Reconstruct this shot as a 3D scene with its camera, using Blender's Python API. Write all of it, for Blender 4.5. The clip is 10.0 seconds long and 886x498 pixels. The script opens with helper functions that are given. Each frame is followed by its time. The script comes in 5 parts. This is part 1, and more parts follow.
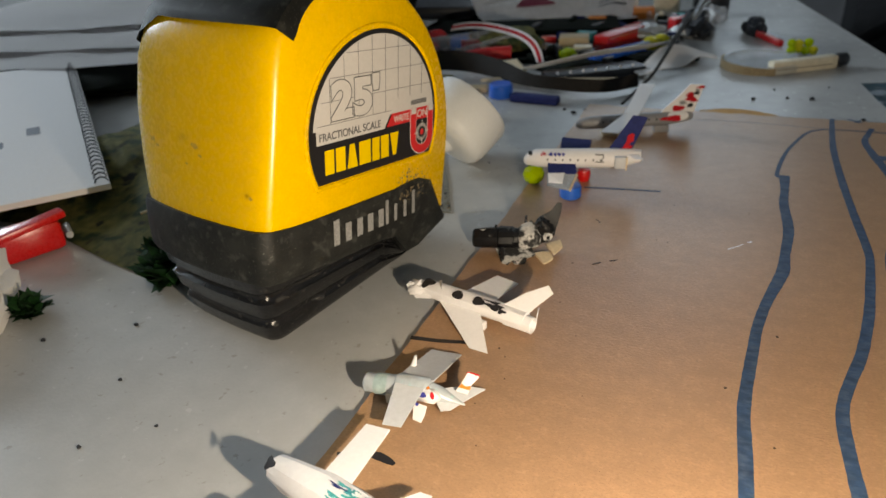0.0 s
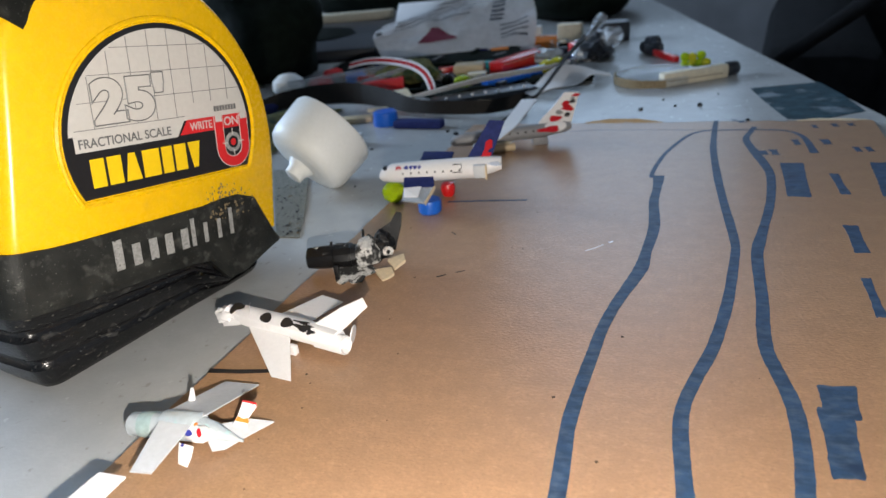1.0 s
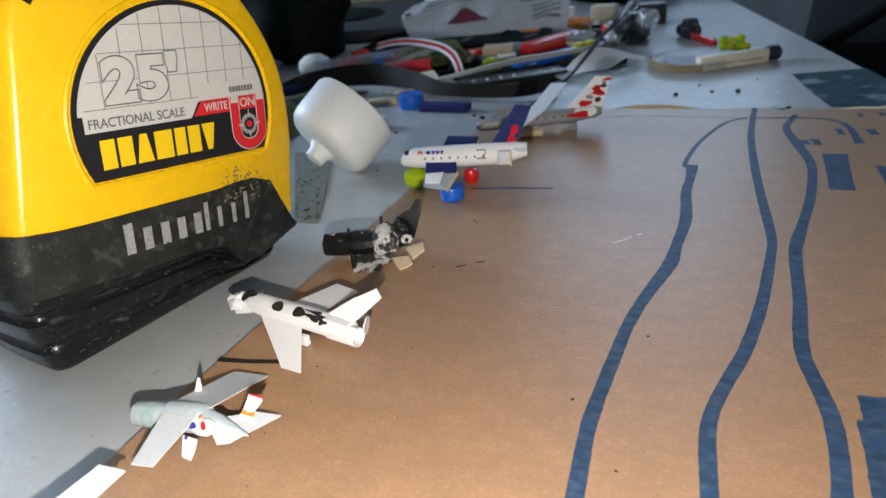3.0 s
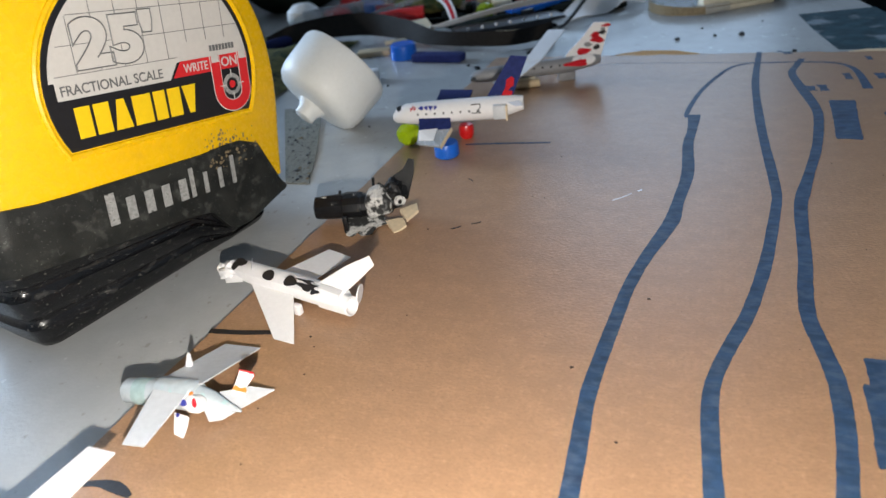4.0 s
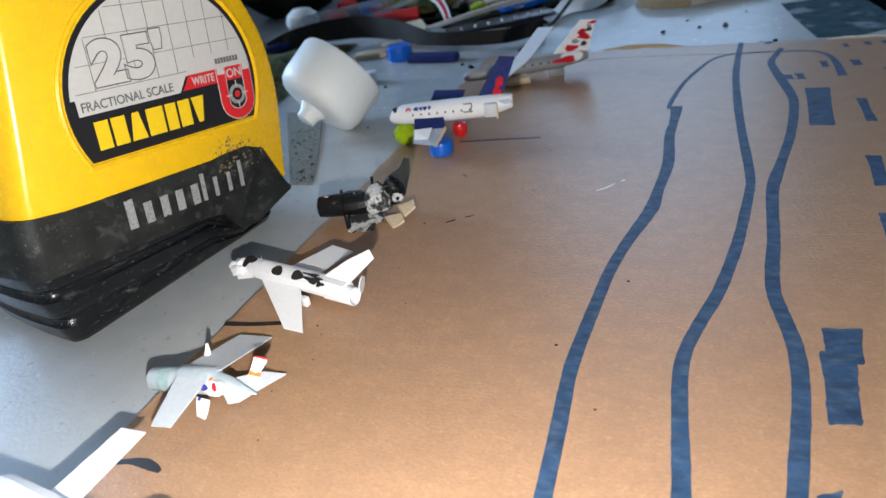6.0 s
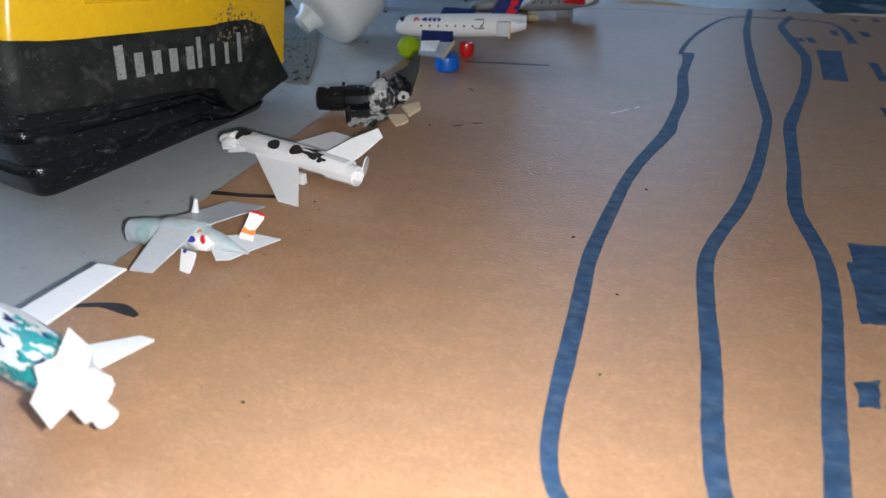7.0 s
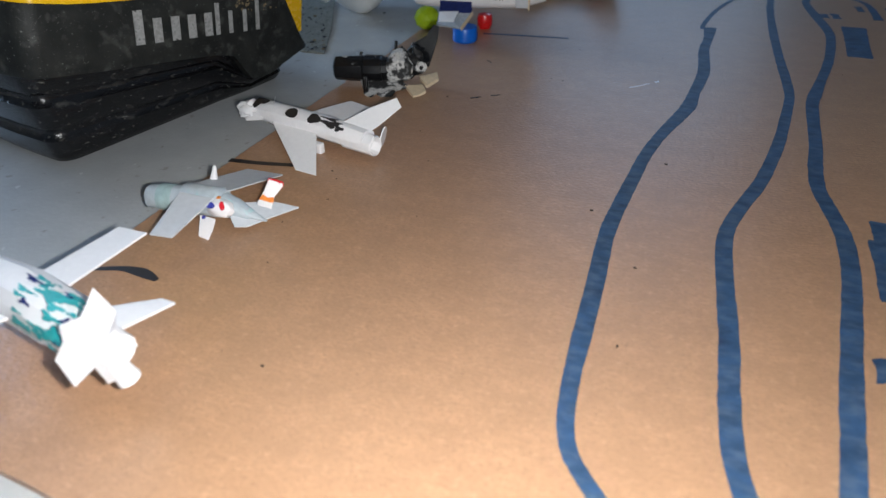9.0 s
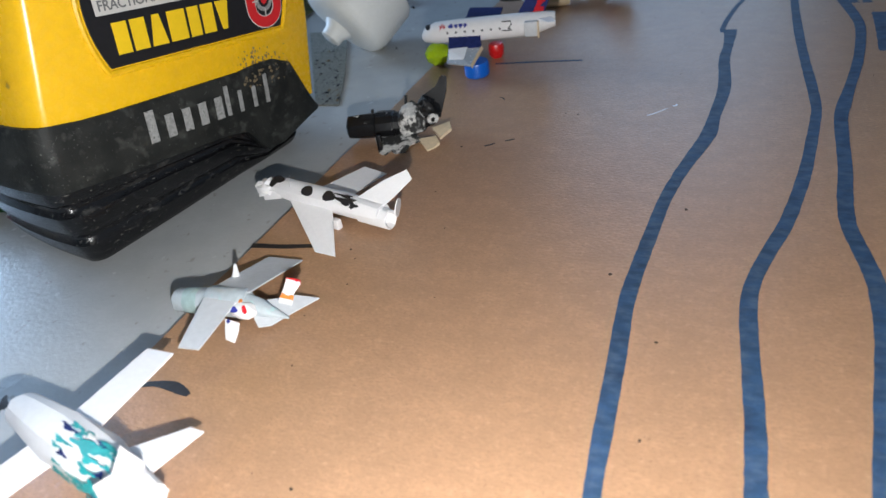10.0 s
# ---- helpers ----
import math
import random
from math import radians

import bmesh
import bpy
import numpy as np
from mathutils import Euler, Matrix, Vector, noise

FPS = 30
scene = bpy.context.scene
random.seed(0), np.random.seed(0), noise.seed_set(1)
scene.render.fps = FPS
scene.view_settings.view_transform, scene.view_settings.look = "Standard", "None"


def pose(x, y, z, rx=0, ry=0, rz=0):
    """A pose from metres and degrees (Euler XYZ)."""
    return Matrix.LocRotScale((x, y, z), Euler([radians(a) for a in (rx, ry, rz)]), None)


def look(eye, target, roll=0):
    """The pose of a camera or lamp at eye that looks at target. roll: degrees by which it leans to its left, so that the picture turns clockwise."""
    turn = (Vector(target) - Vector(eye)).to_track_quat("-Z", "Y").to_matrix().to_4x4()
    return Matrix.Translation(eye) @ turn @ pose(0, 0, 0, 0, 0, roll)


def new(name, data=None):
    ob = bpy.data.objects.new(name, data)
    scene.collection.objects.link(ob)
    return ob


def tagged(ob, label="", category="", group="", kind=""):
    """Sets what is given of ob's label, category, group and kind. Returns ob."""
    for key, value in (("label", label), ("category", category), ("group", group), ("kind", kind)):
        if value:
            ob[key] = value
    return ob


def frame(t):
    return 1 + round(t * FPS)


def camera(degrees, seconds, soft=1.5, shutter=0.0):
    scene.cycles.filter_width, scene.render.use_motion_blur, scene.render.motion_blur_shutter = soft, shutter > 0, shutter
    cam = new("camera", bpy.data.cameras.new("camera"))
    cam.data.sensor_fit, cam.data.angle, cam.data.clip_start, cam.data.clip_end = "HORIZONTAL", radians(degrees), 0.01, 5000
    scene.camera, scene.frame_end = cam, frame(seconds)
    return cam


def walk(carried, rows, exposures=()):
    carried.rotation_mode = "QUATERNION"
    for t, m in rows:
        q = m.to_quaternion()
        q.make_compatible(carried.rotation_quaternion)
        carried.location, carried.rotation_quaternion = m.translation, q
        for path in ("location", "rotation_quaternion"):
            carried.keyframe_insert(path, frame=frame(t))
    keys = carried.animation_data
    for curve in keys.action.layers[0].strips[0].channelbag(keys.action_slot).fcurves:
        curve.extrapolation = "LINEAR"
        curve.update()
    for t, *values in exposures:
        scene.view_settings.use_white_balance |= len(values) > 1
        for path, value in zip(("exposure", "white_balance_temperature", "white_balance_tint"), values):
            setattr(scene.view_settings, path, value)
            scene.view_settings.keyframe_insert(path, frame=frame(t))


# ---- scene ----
cam = camera(65.38, 10.0)
PATH = [
    (0.0, pose(-0.0156, -0.0423, 0.1218, 60.40, 3.30, 20.55)),
    (0.3, pose(0.0242, -0.0327, 0.1244, 58.30, 7.84, 19.02)),
    (0.5, pose(0.0269, -0.0299, 0.1159, 58.10, 7.41, 17.04)),
    (0.7, pose(0.0243, -0.0262, 0.1025, 64.90, 9.13, 17.80)),
    (1.0, pose(0.0187, -0.0140, 0.0948, 64.96, 5.72, 16.59)),
    (1.5, pose(0.0143, -0.0063, 0.0895, 60.79, 5.03, 18.69)),
    (2.0, pose(0.0153, -0.0075, 0.0905, 61.09, 4.95, 19.43)),
    (2.2, pose(0.0161, -0.0074, 0.0923, 62.62, 5.30, 19.29)),
    (3.3, pose(0.0190, -0.0044, 0.0936, 63.93, 6.15, 19.16)),
    (3.5, pose(0.0188, 0.0001, 0.0954, 61.45, 7.25, 18.96)),
    (4.0, pose(0.0180, 0.0006, 0.0938, 59.45, 6.77, 18.64)),
    (4.5, pose(0.0187, -0.0015, 0.0946, 59.18, 6.92, 18.56)),
    (5.0, pose(0.0210, 0.0020, 0.1004, 59.46, 8.61, 17.68)),
    (5.5, pose(0.0217, 0.0027, 0.0996, 59.25, 8.71, 17.39)),
    (6.0, pose(0.0254, -0.0093, 0.0995, 58.94, 8.63, 18.18)),
    (6.2, pose(0.0183, -0.0213, 0.0850, 59.54, 5.28, 19.24)),
    (7.3, pose(0.0107, -0.0173, 0.0729, 56.79, 0.60, 18.43)),
    (7.5, pose(0.0097, -0.0173, 0.0712, 55.78, -0.02, 18.84)),
    (8.0, pose(0.0113, -0.0187, 0.0753, 56.41, 0.99, 18.85)),
    (8.5, pose(0.0117, -0.0198, 0.0756, 56.55, 1.24, 19.38)),
    (9.0, pose(0.0106, -0.0192, 0.0739, 56.14, 0.85, 19.32)),
    (9.5, pose(0.0105, -0.0192, 0.0743, 55.61, 0.97, 19.36)),
    (9.6, pose(0.0108, -0.0193, 0.0762, 55.50, 1.45, 19.03)),
    (9.7, pose(0.0151, -0.0180, 0.0878, 54.71, 4.25, 18.92)),
    (9.8, pose(0.0196, -0.0157, 0.0958, 55.26, 7.63, 19.62)),
    (10.0, pose(0.0147, -0.0055, 0.0906, 54.41, 7.93, 19.63)),
]
EXPOSURE = [(0.0, 0.04, 8900, 11), (0.5, 0.38, 7300, 10), (1.0, 0.43, 6900, 10), (2.2, 0.24, 6900, 10), (3.3, 0.38, 6750, 9), (4.5, 0.43, 6750, 9), (5.2, 0.52, 6600, 9), (6.0, 0.42, 6250, 8), (6.6, 0.08, 6100, 7), (7.3, -0.42, 6050, 8),
            (9.5, -0.43, 6050, 8), (10.0, 0.04, 6150, 8)]
walk(cam, PATH, EXPOSURE)
cam.data.dof.use_dof, cam.data.dof.focus_distance, cam.data.dof.aperture_fstop = True, 0.17, 26.0

# ---------------------------------------------------------------- light
wd = bpy.data.worlds.new("world")
scene.world = wd
wd.use_nodes = True
sky = wd.node_tree.nodes.new("ShaderNodeTexSky")
sky.sky_type, sky.sun_disc = "NISHITA", False
sky.sun_elevation, sky.sun_rotation = radians(35), radians(180)
wd.node_tree.links.new(sky.outputs[0], wd.node_tree.nodes["Background"].inputs[0])
wd.node_tree.nodes["Background"].inputs[1].default_value = 0.12

torch = bpy.data.lights.new("phone_torch", "POINT")
torch.energy, torch.shadow_soft_size, torch.color = 1.08, 0.0018, (1.0, 0.965, 0.92)
torch_ob = new("phone_torch", torch)
torch_ob.location = (0.007, -0.006, 0.064)

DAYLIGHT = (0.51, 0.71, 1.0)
# second row is an added fill lamp, brightening the papers on the left
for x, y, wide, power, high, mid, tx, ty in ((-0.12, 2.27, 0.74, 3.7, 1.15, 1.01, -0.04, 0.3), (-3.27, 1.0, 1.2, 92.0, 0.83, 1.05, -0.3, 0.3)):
    daylight = bpy.data.lights.new("window_and_fill", "AREA")
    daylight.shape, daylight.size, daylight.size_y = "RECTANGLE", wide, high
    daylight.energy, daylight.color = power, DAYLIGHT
    daylight_ob = new("window_and_fill", daylight)
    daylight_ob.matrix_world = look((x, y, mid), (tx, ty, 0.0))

# ---------------------------------------------------------------- materials


def material(name, base, rough=0.6, metal=0.0, var=0.15, scale=900, grain=6000, bump=0.1, dist=0.0004, stretch=(1, 1, 1),
             coat=0.0, trans=0.0, alpha=1.0, spots=None, spec=0.5, rvar=0.08):
    """A base colour broken up at two scales, with fine relief; spots: (colour, scale, threshold) of stains."""
    m = bpy.data.materials.new(name)
    m.use_nodes = True
    nt = m.node_tree
    b = nt.nodes["Principled BSDF"]
    tc = nt.nodes.new("ShaderNodeTexCoord")
    mp = nt.nodes.new("ShaderNodeMapping")
    mp.inputs["Scale"].default_value = stretch
    nt.links.new(tc.outputs["Object"], mp.inputs[0])

    def tex(sc, det=3):
        n = nt.nodes.new("ShaderNodeTexNoise")
        n.inputs["Scale"].default_value, n.inputs["Detail"].default_value = sc, det
        nt.links.new(mp.outputs[0], n.inputs["Vector"])
        return n.outputs["Fac"]

    def mix(fac, a, c, mode="MIX"):
        n = nt.nodes.new("ShaderNodeMix")
        n.data_type, n.blend_type = "RGBA", mode
        for sock, val in ((n.inputs[0], fac), (n.inputs[6], a), (n.inputs[7], c)):
            if hasattr(val, "is_linked"):
                nt.links.new(val, sock)
            else:
                sock.default_value = val
        return n.outputs[2]

    def ramp(fac, lo, hi):
        n = nt.nodes.new("ShaderNodeMapRange")
        n.inputs[1].default_value, n.inputs[2].default_value = lo, hi
        nt.links.new(fac, n.inputs[0])
        return n.outputs[0]

    dark = (*[c * (1 - var) for c in base], 1)
    light = (*[min(1, c * (1 + var)) for c in base], 1)
    col = mix(ramp(tex(scale), 0.3, 0.7), dark, light)
    fine = tex(grain, 2)
    col = mix(ramp(fine, 0.25, 0.75), mix(0.5, col, dark), col)
    if spots:
        for sc_col, sc, th, *soft in spots:
            col = mix(ramp(tex(sc, 4), th, th + (soft[0] if soft else 0.06)), col, (*sc_col, 1))
    nt.links.new(col, b.inputs["Base Color"])
    rr = nt.nodes.new("ShaderNodeMapRange")
    rr.inputs[3].default_value, rr.inputs[4].default_value = max(0.02, rough - rvar), min(1, rough + rvar)
    nt.links.new(tex(scale * 2.3), rr.inputs[0])
    nt.links.new(rr.outputs[0], b.inputs["Roughness"])
    b.inputs["Metallic"].default_value = metal
    b.inputs["Coat Weight"].default_value = coat
    b.inputs["Coat Roughness"].default_value = 0.25
    b.inputs["Transmission Weight"].default_value = trans
    b.inputs["Alpha"].default_value = alpha
    b.inputs["Specular IOR Level"].default_value = spec
    if bump:
        bp = nt.nodes.new("ShaderNodeBump")
        bp.inputs["Strength"].default_value, bp.inputs["Distance"].default_value = bump, dist
        nt.links.new(fine, bp.inputs["Height"])
        nt.links.new(bp.outputs[0], b.inputs["Normal"])
    return m


M = {}
M["kraft"] = material("kraft_card", (0.43, 0.246, 0.136), 0.31, var=0.13, scale=150, grain=1200, bump=0.8, dist=0.00015, stretch=(0.8, 1.15, 1), spec=0.85, rvar=0.05,
                      spots=[((0.36, 0.203, 0.112), 420, 0.42, 0.40), ((0.32, 0.178, 0.097), 1500, 0.46, 0.34), ((0.52, 0.315, 0.19), 900, 0.56, 0.30), ((0.27, 0.145, 0.078), 2700, 0.58, 0.16), ((0.17, 0.09, 0.05), 1100, 0.72, 0.05)])
M["brown_speck"] = material("dark_brown_dirt", (0.07, 0.045, 0.028), 0.85, var=0.3)
M["card_edge"] = material("torn_card_edge", (0.62, 0.34, 0.13), 0.8, var=0.2)
M["ink_blue"] = material("blue_marker_ink", (0.030, 0.068, 0.138), 0.5, spec=0.4, var=0.40, scale=260, grain=2500, bump=0.08, stretch=(0.7, 1.3, 1),
                         spots=[((0.095, 0.13, 0.185), 420, 0.45, 0.40), ((0.014, 0.03, 0.07), 150, 0.60, 0.12)])
M["ink_black"] = material("black_marker_ink", (0.014, 0.013, 0.016), 0.5, var=0.3)
M["desk"] = material("grey_white_laminate", (0.45, 0.455, 0.45), 0.24, spec=0.40, var=0.06, scale=120, grain=900, bump=0.16, dist=0.0004,
                     spots=[((0.36, 0.35, 0.33), 330, 0.66), ((0.22, 0.20, 0.18), 900, 0.76)])
M["yellow"] = material("yellow_plastic", (0.86, 0.50, 0.006), 0.27, var=0.04, scale=300, grain=3000, bump=0.03, dist=0.0001,
                       spots=[((0.70, 0.40, 0.02), 150, 0.62, 0.25), ((0.50, 0.30, 0.05), 420, 0.72, 0.10)])
M["rubber"] = material("dusty_black_rubber", (0.014, 0.015, 0.014), 0.55, spec=0.25, var=0.25, scale=300, grain=3400, bump=0.4, dist=0.0002,
                       spots=[((0.030, 0.031, 0.028), 120, 0.46, 0.35), ((0.075, 0.076, 0.07), 330, 0.56, 0.25), ((0.14, 0.14, 0.13), 1800, 0.66, 0.06)])
M["foot"] = material("black_gloss_plastic", (0.007, 0.007, 0.008), 0.24, var=0.4, grain=2500, bump=0.22, dist=0.0004, stretch=(0.45, 1, 1.2),
                     spots=[((0.05, 0.048, 0.044), 500, 0.60, 0.2), ((0.11, 0.105, 0.09), 1300, 0.64, 0.08), ((0.33, 0.32, 0.29), 3000, 0.70, 0.05)])
M["label_grey"] = material("printed_grey_label", (0.56, 0.54, 0.51), 0.35, var=0.04)
M["label_black"] = material("printed_black_label", (0.012, 0.012, 0.014), 0.33, var=0.2)
M["print_yellow"] = material("printed_yellow", (0.85, 0.56, 0.01), 0.35, var=0.04)
M["print_red"] = material("printed_red", (0.62, 0.02, 0.025), 0.35, var=0.05)
M["print_dark"] = material("printed_grey_line", (0.13, 0.13, 0.13), 0.4, var=0.1)
M["silver_ink"] = material("worn_silver_print", (0.33, 0.33, 0.32), 0.5, var=0.35, grain=3500, spots=[((0.05, 0.05, 0.05), 900, 0.60, 0.12)])
M["paper"] = material("white_paper", (0.80, 0.78, 0.78), 0.75, var=0.03, grain=3500, bump=0.1)
M["paper_aged"] = material("yellowed_white_paper", (0.74, 0.73, 0.64), 0.7, var=0.06, bump=0.1)
M["paper_grey"] = material("taped_grey_paper", (0.45, 0.50, 0.53), 0.32, var=0.10, scale=700, bump=0.1, coat=0.4, spots=[((0.40, 0.55, 0.56), 500, 0.62)])
M["teal_tape"] = material("faded_teal_tape", (0.36, 0.48, 0.48), 0.35, var=0.15, scale=700, coat=0.3, bump=0.1)
M["wing_grey"] = material("pale_grey_paper_wing", (0.57, 0.585, 0.61), 0.5, var=0.06, bump=0.06)
M["teal"] = material("teal_paint", (0.03, 0.36, 0.36), 0.5, var=0.3, scale=700)
M["black_tape"] = material("black_tape", (0.008, 0.008, 0.009), 0.34, spec=0.3, var=0.4, scale=900, bump=0.3, dist=0.0003)
M["torn"] = material("torn_white_paper", (0.55, 0.54, 0.52), 0.8, var=0.3, scale=1500, bump=0.3, spots=[((0.02, 0.02, 0.02), 260, 0.47), ((0.10, 0.10, 0.10), 700, 0.6)])
M["cream"] = material("cream_paper", (0.70, 0.56, 0.38), 0.75, var=0.1, bump=0.1)
M["navy"] = material("navy_ink_paper", (0.020, 0.030, 0.13), 0.65, spec=0.12, var=0.25, scale=700)
M["red"] = material("red_ink", (0.52, 0.015, 0.025), 0.7, spec=0.12, var=0.15)
M["blue_ink"] = material("blue_pen_ink", (0.03, 0.04, 0.30), 0.5, var=0.2)
M["orange"] = material("orange_ink", (0.80, 0.25, 0.04), 0.5, var=0.15)
M["foil"] = material("silver_foil_paper", (0.62, 0.64, 0.66), 0.25, metal=0.6, var=0.1, bump=0.15)
M["silver_grey"] = material("grey_painted_paper", (0.26, 0.26, 0.27), 0.45, var=0.12)
M["green_bead"] = material("green_clear_plastic", (0.50, 0.68, 0.01), 0.15, var=0.1, trans=0.35)
M["blue_plastic"] = material("blue_plastic", (0.008, 0.13, 0.62), 0.3, var=0.08)
M["red_plastic"] = material("red_plastic", (0.66, 0.012, 0.014), 0.28, var=0.08, coat=0.3)
M["white_plastic"] = material("white_plastic", (0.86, 0.86, 0.84), 0.48, var=0.03, grain=2000, bump=0.03)
M["clear"] = material("cloudy_clear_plastic", (0.72, 0.76, 0.80), 0.22, var=0.06, trans=0.55, alpha=0.55)
M["dirty_clear"] = material("dusty_clear_plastic", (0.25, 0.25, 0.22), 0.5, var=0.25, alpha=0.9, spec=0.25, spots=[((0.05, 0.05, 0.04), 700, 0.60, 0.1), ((0.04, 0.04, 0.035), 1700, 0.62), ((0.8, 0.8, 0.78), 1900, 0.70)])
M["black_strap"] = material("black_brown_strap", (0.020, 0.017, 0.015), 0.6, spec=0.15, var=0.3, bump=0.2)
M["olive"] = material("dark_olive_cloth", (0.21, 0.20, 0.06), 0.85, var=0.45, scale=220, grain=3000, bump=0.4, dist=0.0006,
                      spots=[((0.03, 0.06, 0.02), 90, 0.52, 0.1), ((0.02, 0.02, 0.012), 130, 0.60, 0.1)])
M["dark_bag"] = material("black_green_fabric", (0.007, 0.011, 0.008), 0.9, spec=0.1, var=0.4, scale=150, bump=0.3)
M["green_leaf"] = material("green_plastic_leaf", (0.012, 0.075, 0.015), 0.6, var=0.5, scale=800)
M["wood"] = material("pale_wood", (0.58, 0.44, 0.27), 0.6, var=0.15, scale=250, stretch=(0.3, 2, 2), bump=0.1)
M["cream_wood"] = material("cream_painted_wood", (0.74, 0.66, 0.50), 0.5, var=0.12, scale=300, spots=[((0.45, 0.36, 0.25), 500, 0.68)])
M["brown_core"] = material("brown_card_core", (0.30, 0.22, 0.12), 0.6, var=0.3)
M["dark_plastic"] = material("dark_plastic", (0.018, 0.022, 0.030), 0.35, var=0.3)
M["teal_film"] = material("dark_teal_film", (0.03, 0.075, 0.10), 0.65, var=0.5, scale=160, alpha=0.85, spec=0.2, spots=[((0.25, 0.30, 0.34), 60, 0.55, 0.1)])
M["yellow_bead"] = material("yellow_plastic_bead", (0.72, 0.66, 0.02), 0.2, var=0.1, trans=0.2)
M["dust"] = material("grey_brown_dust", (0.20, 0.15, 0.085), 0.9, var=0.4, scale=1500)
M["smudge"] = material("brown_smudge", (0.52, 0.31, 0.035), 0.5, var=0.3, scale=900)
M["crumb"] = material("dark_crumb", (0.02, 0.02, 0.025), 0.8, var=0.3)
M["print_pale"] = material("faded_grey_print", (0.15, 0.17, 0.21), 0.6, var=0.2)
M["print_pink"] = material("faded_crimson_print", (0.35, 0.07, 0.12), 0.45, var=0.15)
M["packet"] = material("white_plastic_packet", (0.90, 0.90, 0.92), 0.28, var=0.06, scale=120, bump=0.1, coat=0.4)
M["wall"] = material("pale_room_wall", (0.55, 0.54, 0.52), 0.9, var=0.1, scale=8, grain=300, bump=0.1, dist=0.001)
M["strip_white"] = material("glossy_white_strip", (0.92, 0.92, 0.92), 0.4, var=0.03)
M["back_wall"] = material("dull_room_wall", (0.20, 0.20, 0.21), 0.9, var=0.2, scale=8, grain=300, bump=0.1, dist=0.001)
M["room_floor"] = material("grey_room_floor", (0.10, 0.10, 0.11), 0.7, var=0.1, scale=20, grain=400, bump=0.1, dist=0.001)
M["frame_white"] = material("painted_window_frame", (0.6, 0.6, 0.58), 0.5, var=0.05, scale=30, grain=400)
M["seat_black"] = material("black_seat_fabric", (0.010, 0.010, 0.011), 0.85, spec=0.1, var=0.3, scale=60, grain=900, bump=0.3)

# ---------------------------------------------------------------- mesh helpers (centimetres inside, metres in the scene)
CM = 0.01


def V(*a):
    return Vector(a)


def box(bm, x0, x1, y0, y1, z0, z1, bevel=0.0, m=None, seg=2):
    r = bmesh.ops.create_cube(bm, size=1)
    for v in r["verts"]:
        v.co = V(x0 + (v.co.x + .5) * (x1 - x0), y0 + (v.co.y + .5) * (y1 - y0), z0 + (v.co.z + .5) * (z1 - z0))
    if bevel:
        es = list({e for v in r["verts"] for e in v.link_edges})
        fs = bmesh.ops.bevel(bm, geom=es, offset=bevel, segments=seg, profile=0.5, affect="EDGES")
        vs = list({v for f in fs["faces"] for v in f.verts} | {v for v in r["verts"] if v.is_valid})
    else:
        vs = r["verts"]
    if m:
        bmesh.ops.transform(bm, matrix=m, verts=[v for v in vs if v.is_valid])
    return bm


def slab(bm, pts, thick):
    """A flat or slightly folded sheet from its outline, thickened downwards."""
    top = [bm.verts.new(p) for p in pts]
    low = [bm.verts.new(V(*p) - V(0, 0, thick)) for p in pts]
    bm.faces.new(top)
    bm.faces.new(low[::-1])
    n = len(pts)
    for i in range(n):
        bm.faces.new((top[i], low[i], low[(i + 1) % n], top[(i + 1) % n]))
    return bm


def fin(bm, pts, thick):
    """An upright sheet: outline in x and z, thickened in y; each point may carry its own y as a third number."""
    a = [bm.verts.new(V(p[0], (p[2] if len(p) > 2 else 0) - thick / 2, p[1])) for p in pts]
    b = [bm.verts.new(V(p[0], (p[2] if len(p) > 2 else 0) + thick / 2, p[1])) for p in pts]
    bm.faces.new(a)
    bm.faces.new(b[::-1])
    n = len(pts)
    for i in range(n):
        bm.faces.new((a[i], b[i], b[(i + 1) % n], a[(i + 1) % n]))
    return bm


def loft(bm, rings, caps=True, closed=True):
    rs = [[bm.verts.new(p) for p in ring] for ring in rings]
    n = len(rs[0])
    for a, b in zip(rs, rs[1:]):
        for i in range(n if closed else n - 1):
            bm.faces.new((a[i], a[(i + 1) % n], b[(i + 1) % n], b[i]))
    if caps and closed:
        bm.faces.new(rs[0][::-1])
        bm.faces.new(rs[-1])
    return bm


def lathe(bm, prof, seg=40, m=None):
    rings = [[V(r * math.cos(2 * math.pi * i / seg), r * math.sin(2 * math.pi * i / seg), z) for i in range(seg)] for r, z in prof]
    if m:
        rings = [[m @ p for p in ring] for ring in rings]
    return loft(bm, rings)


def smooth_path(pts, per=8):
    """Catmull-Rom through the control points."""
    ps = [V(*p) for p in pts]
    ps = [2 * ps[0] - ps[1]] + ps + [2 * ps[-1] - ps[-2]]
    out = []
    for i in range(1, len(ps) - 2):
        a, b, c, d = ps[i - 1:i + 3]
        for k in range(per):
            t = k / per
            out.append(0.5 * (2 * b + (c - a) * t + (2 * a - 5 * b + 4 * c - d) * t * t + (3 * b - a - 3 * c + d) * t ** 3))
    return out + [ps[-2]]


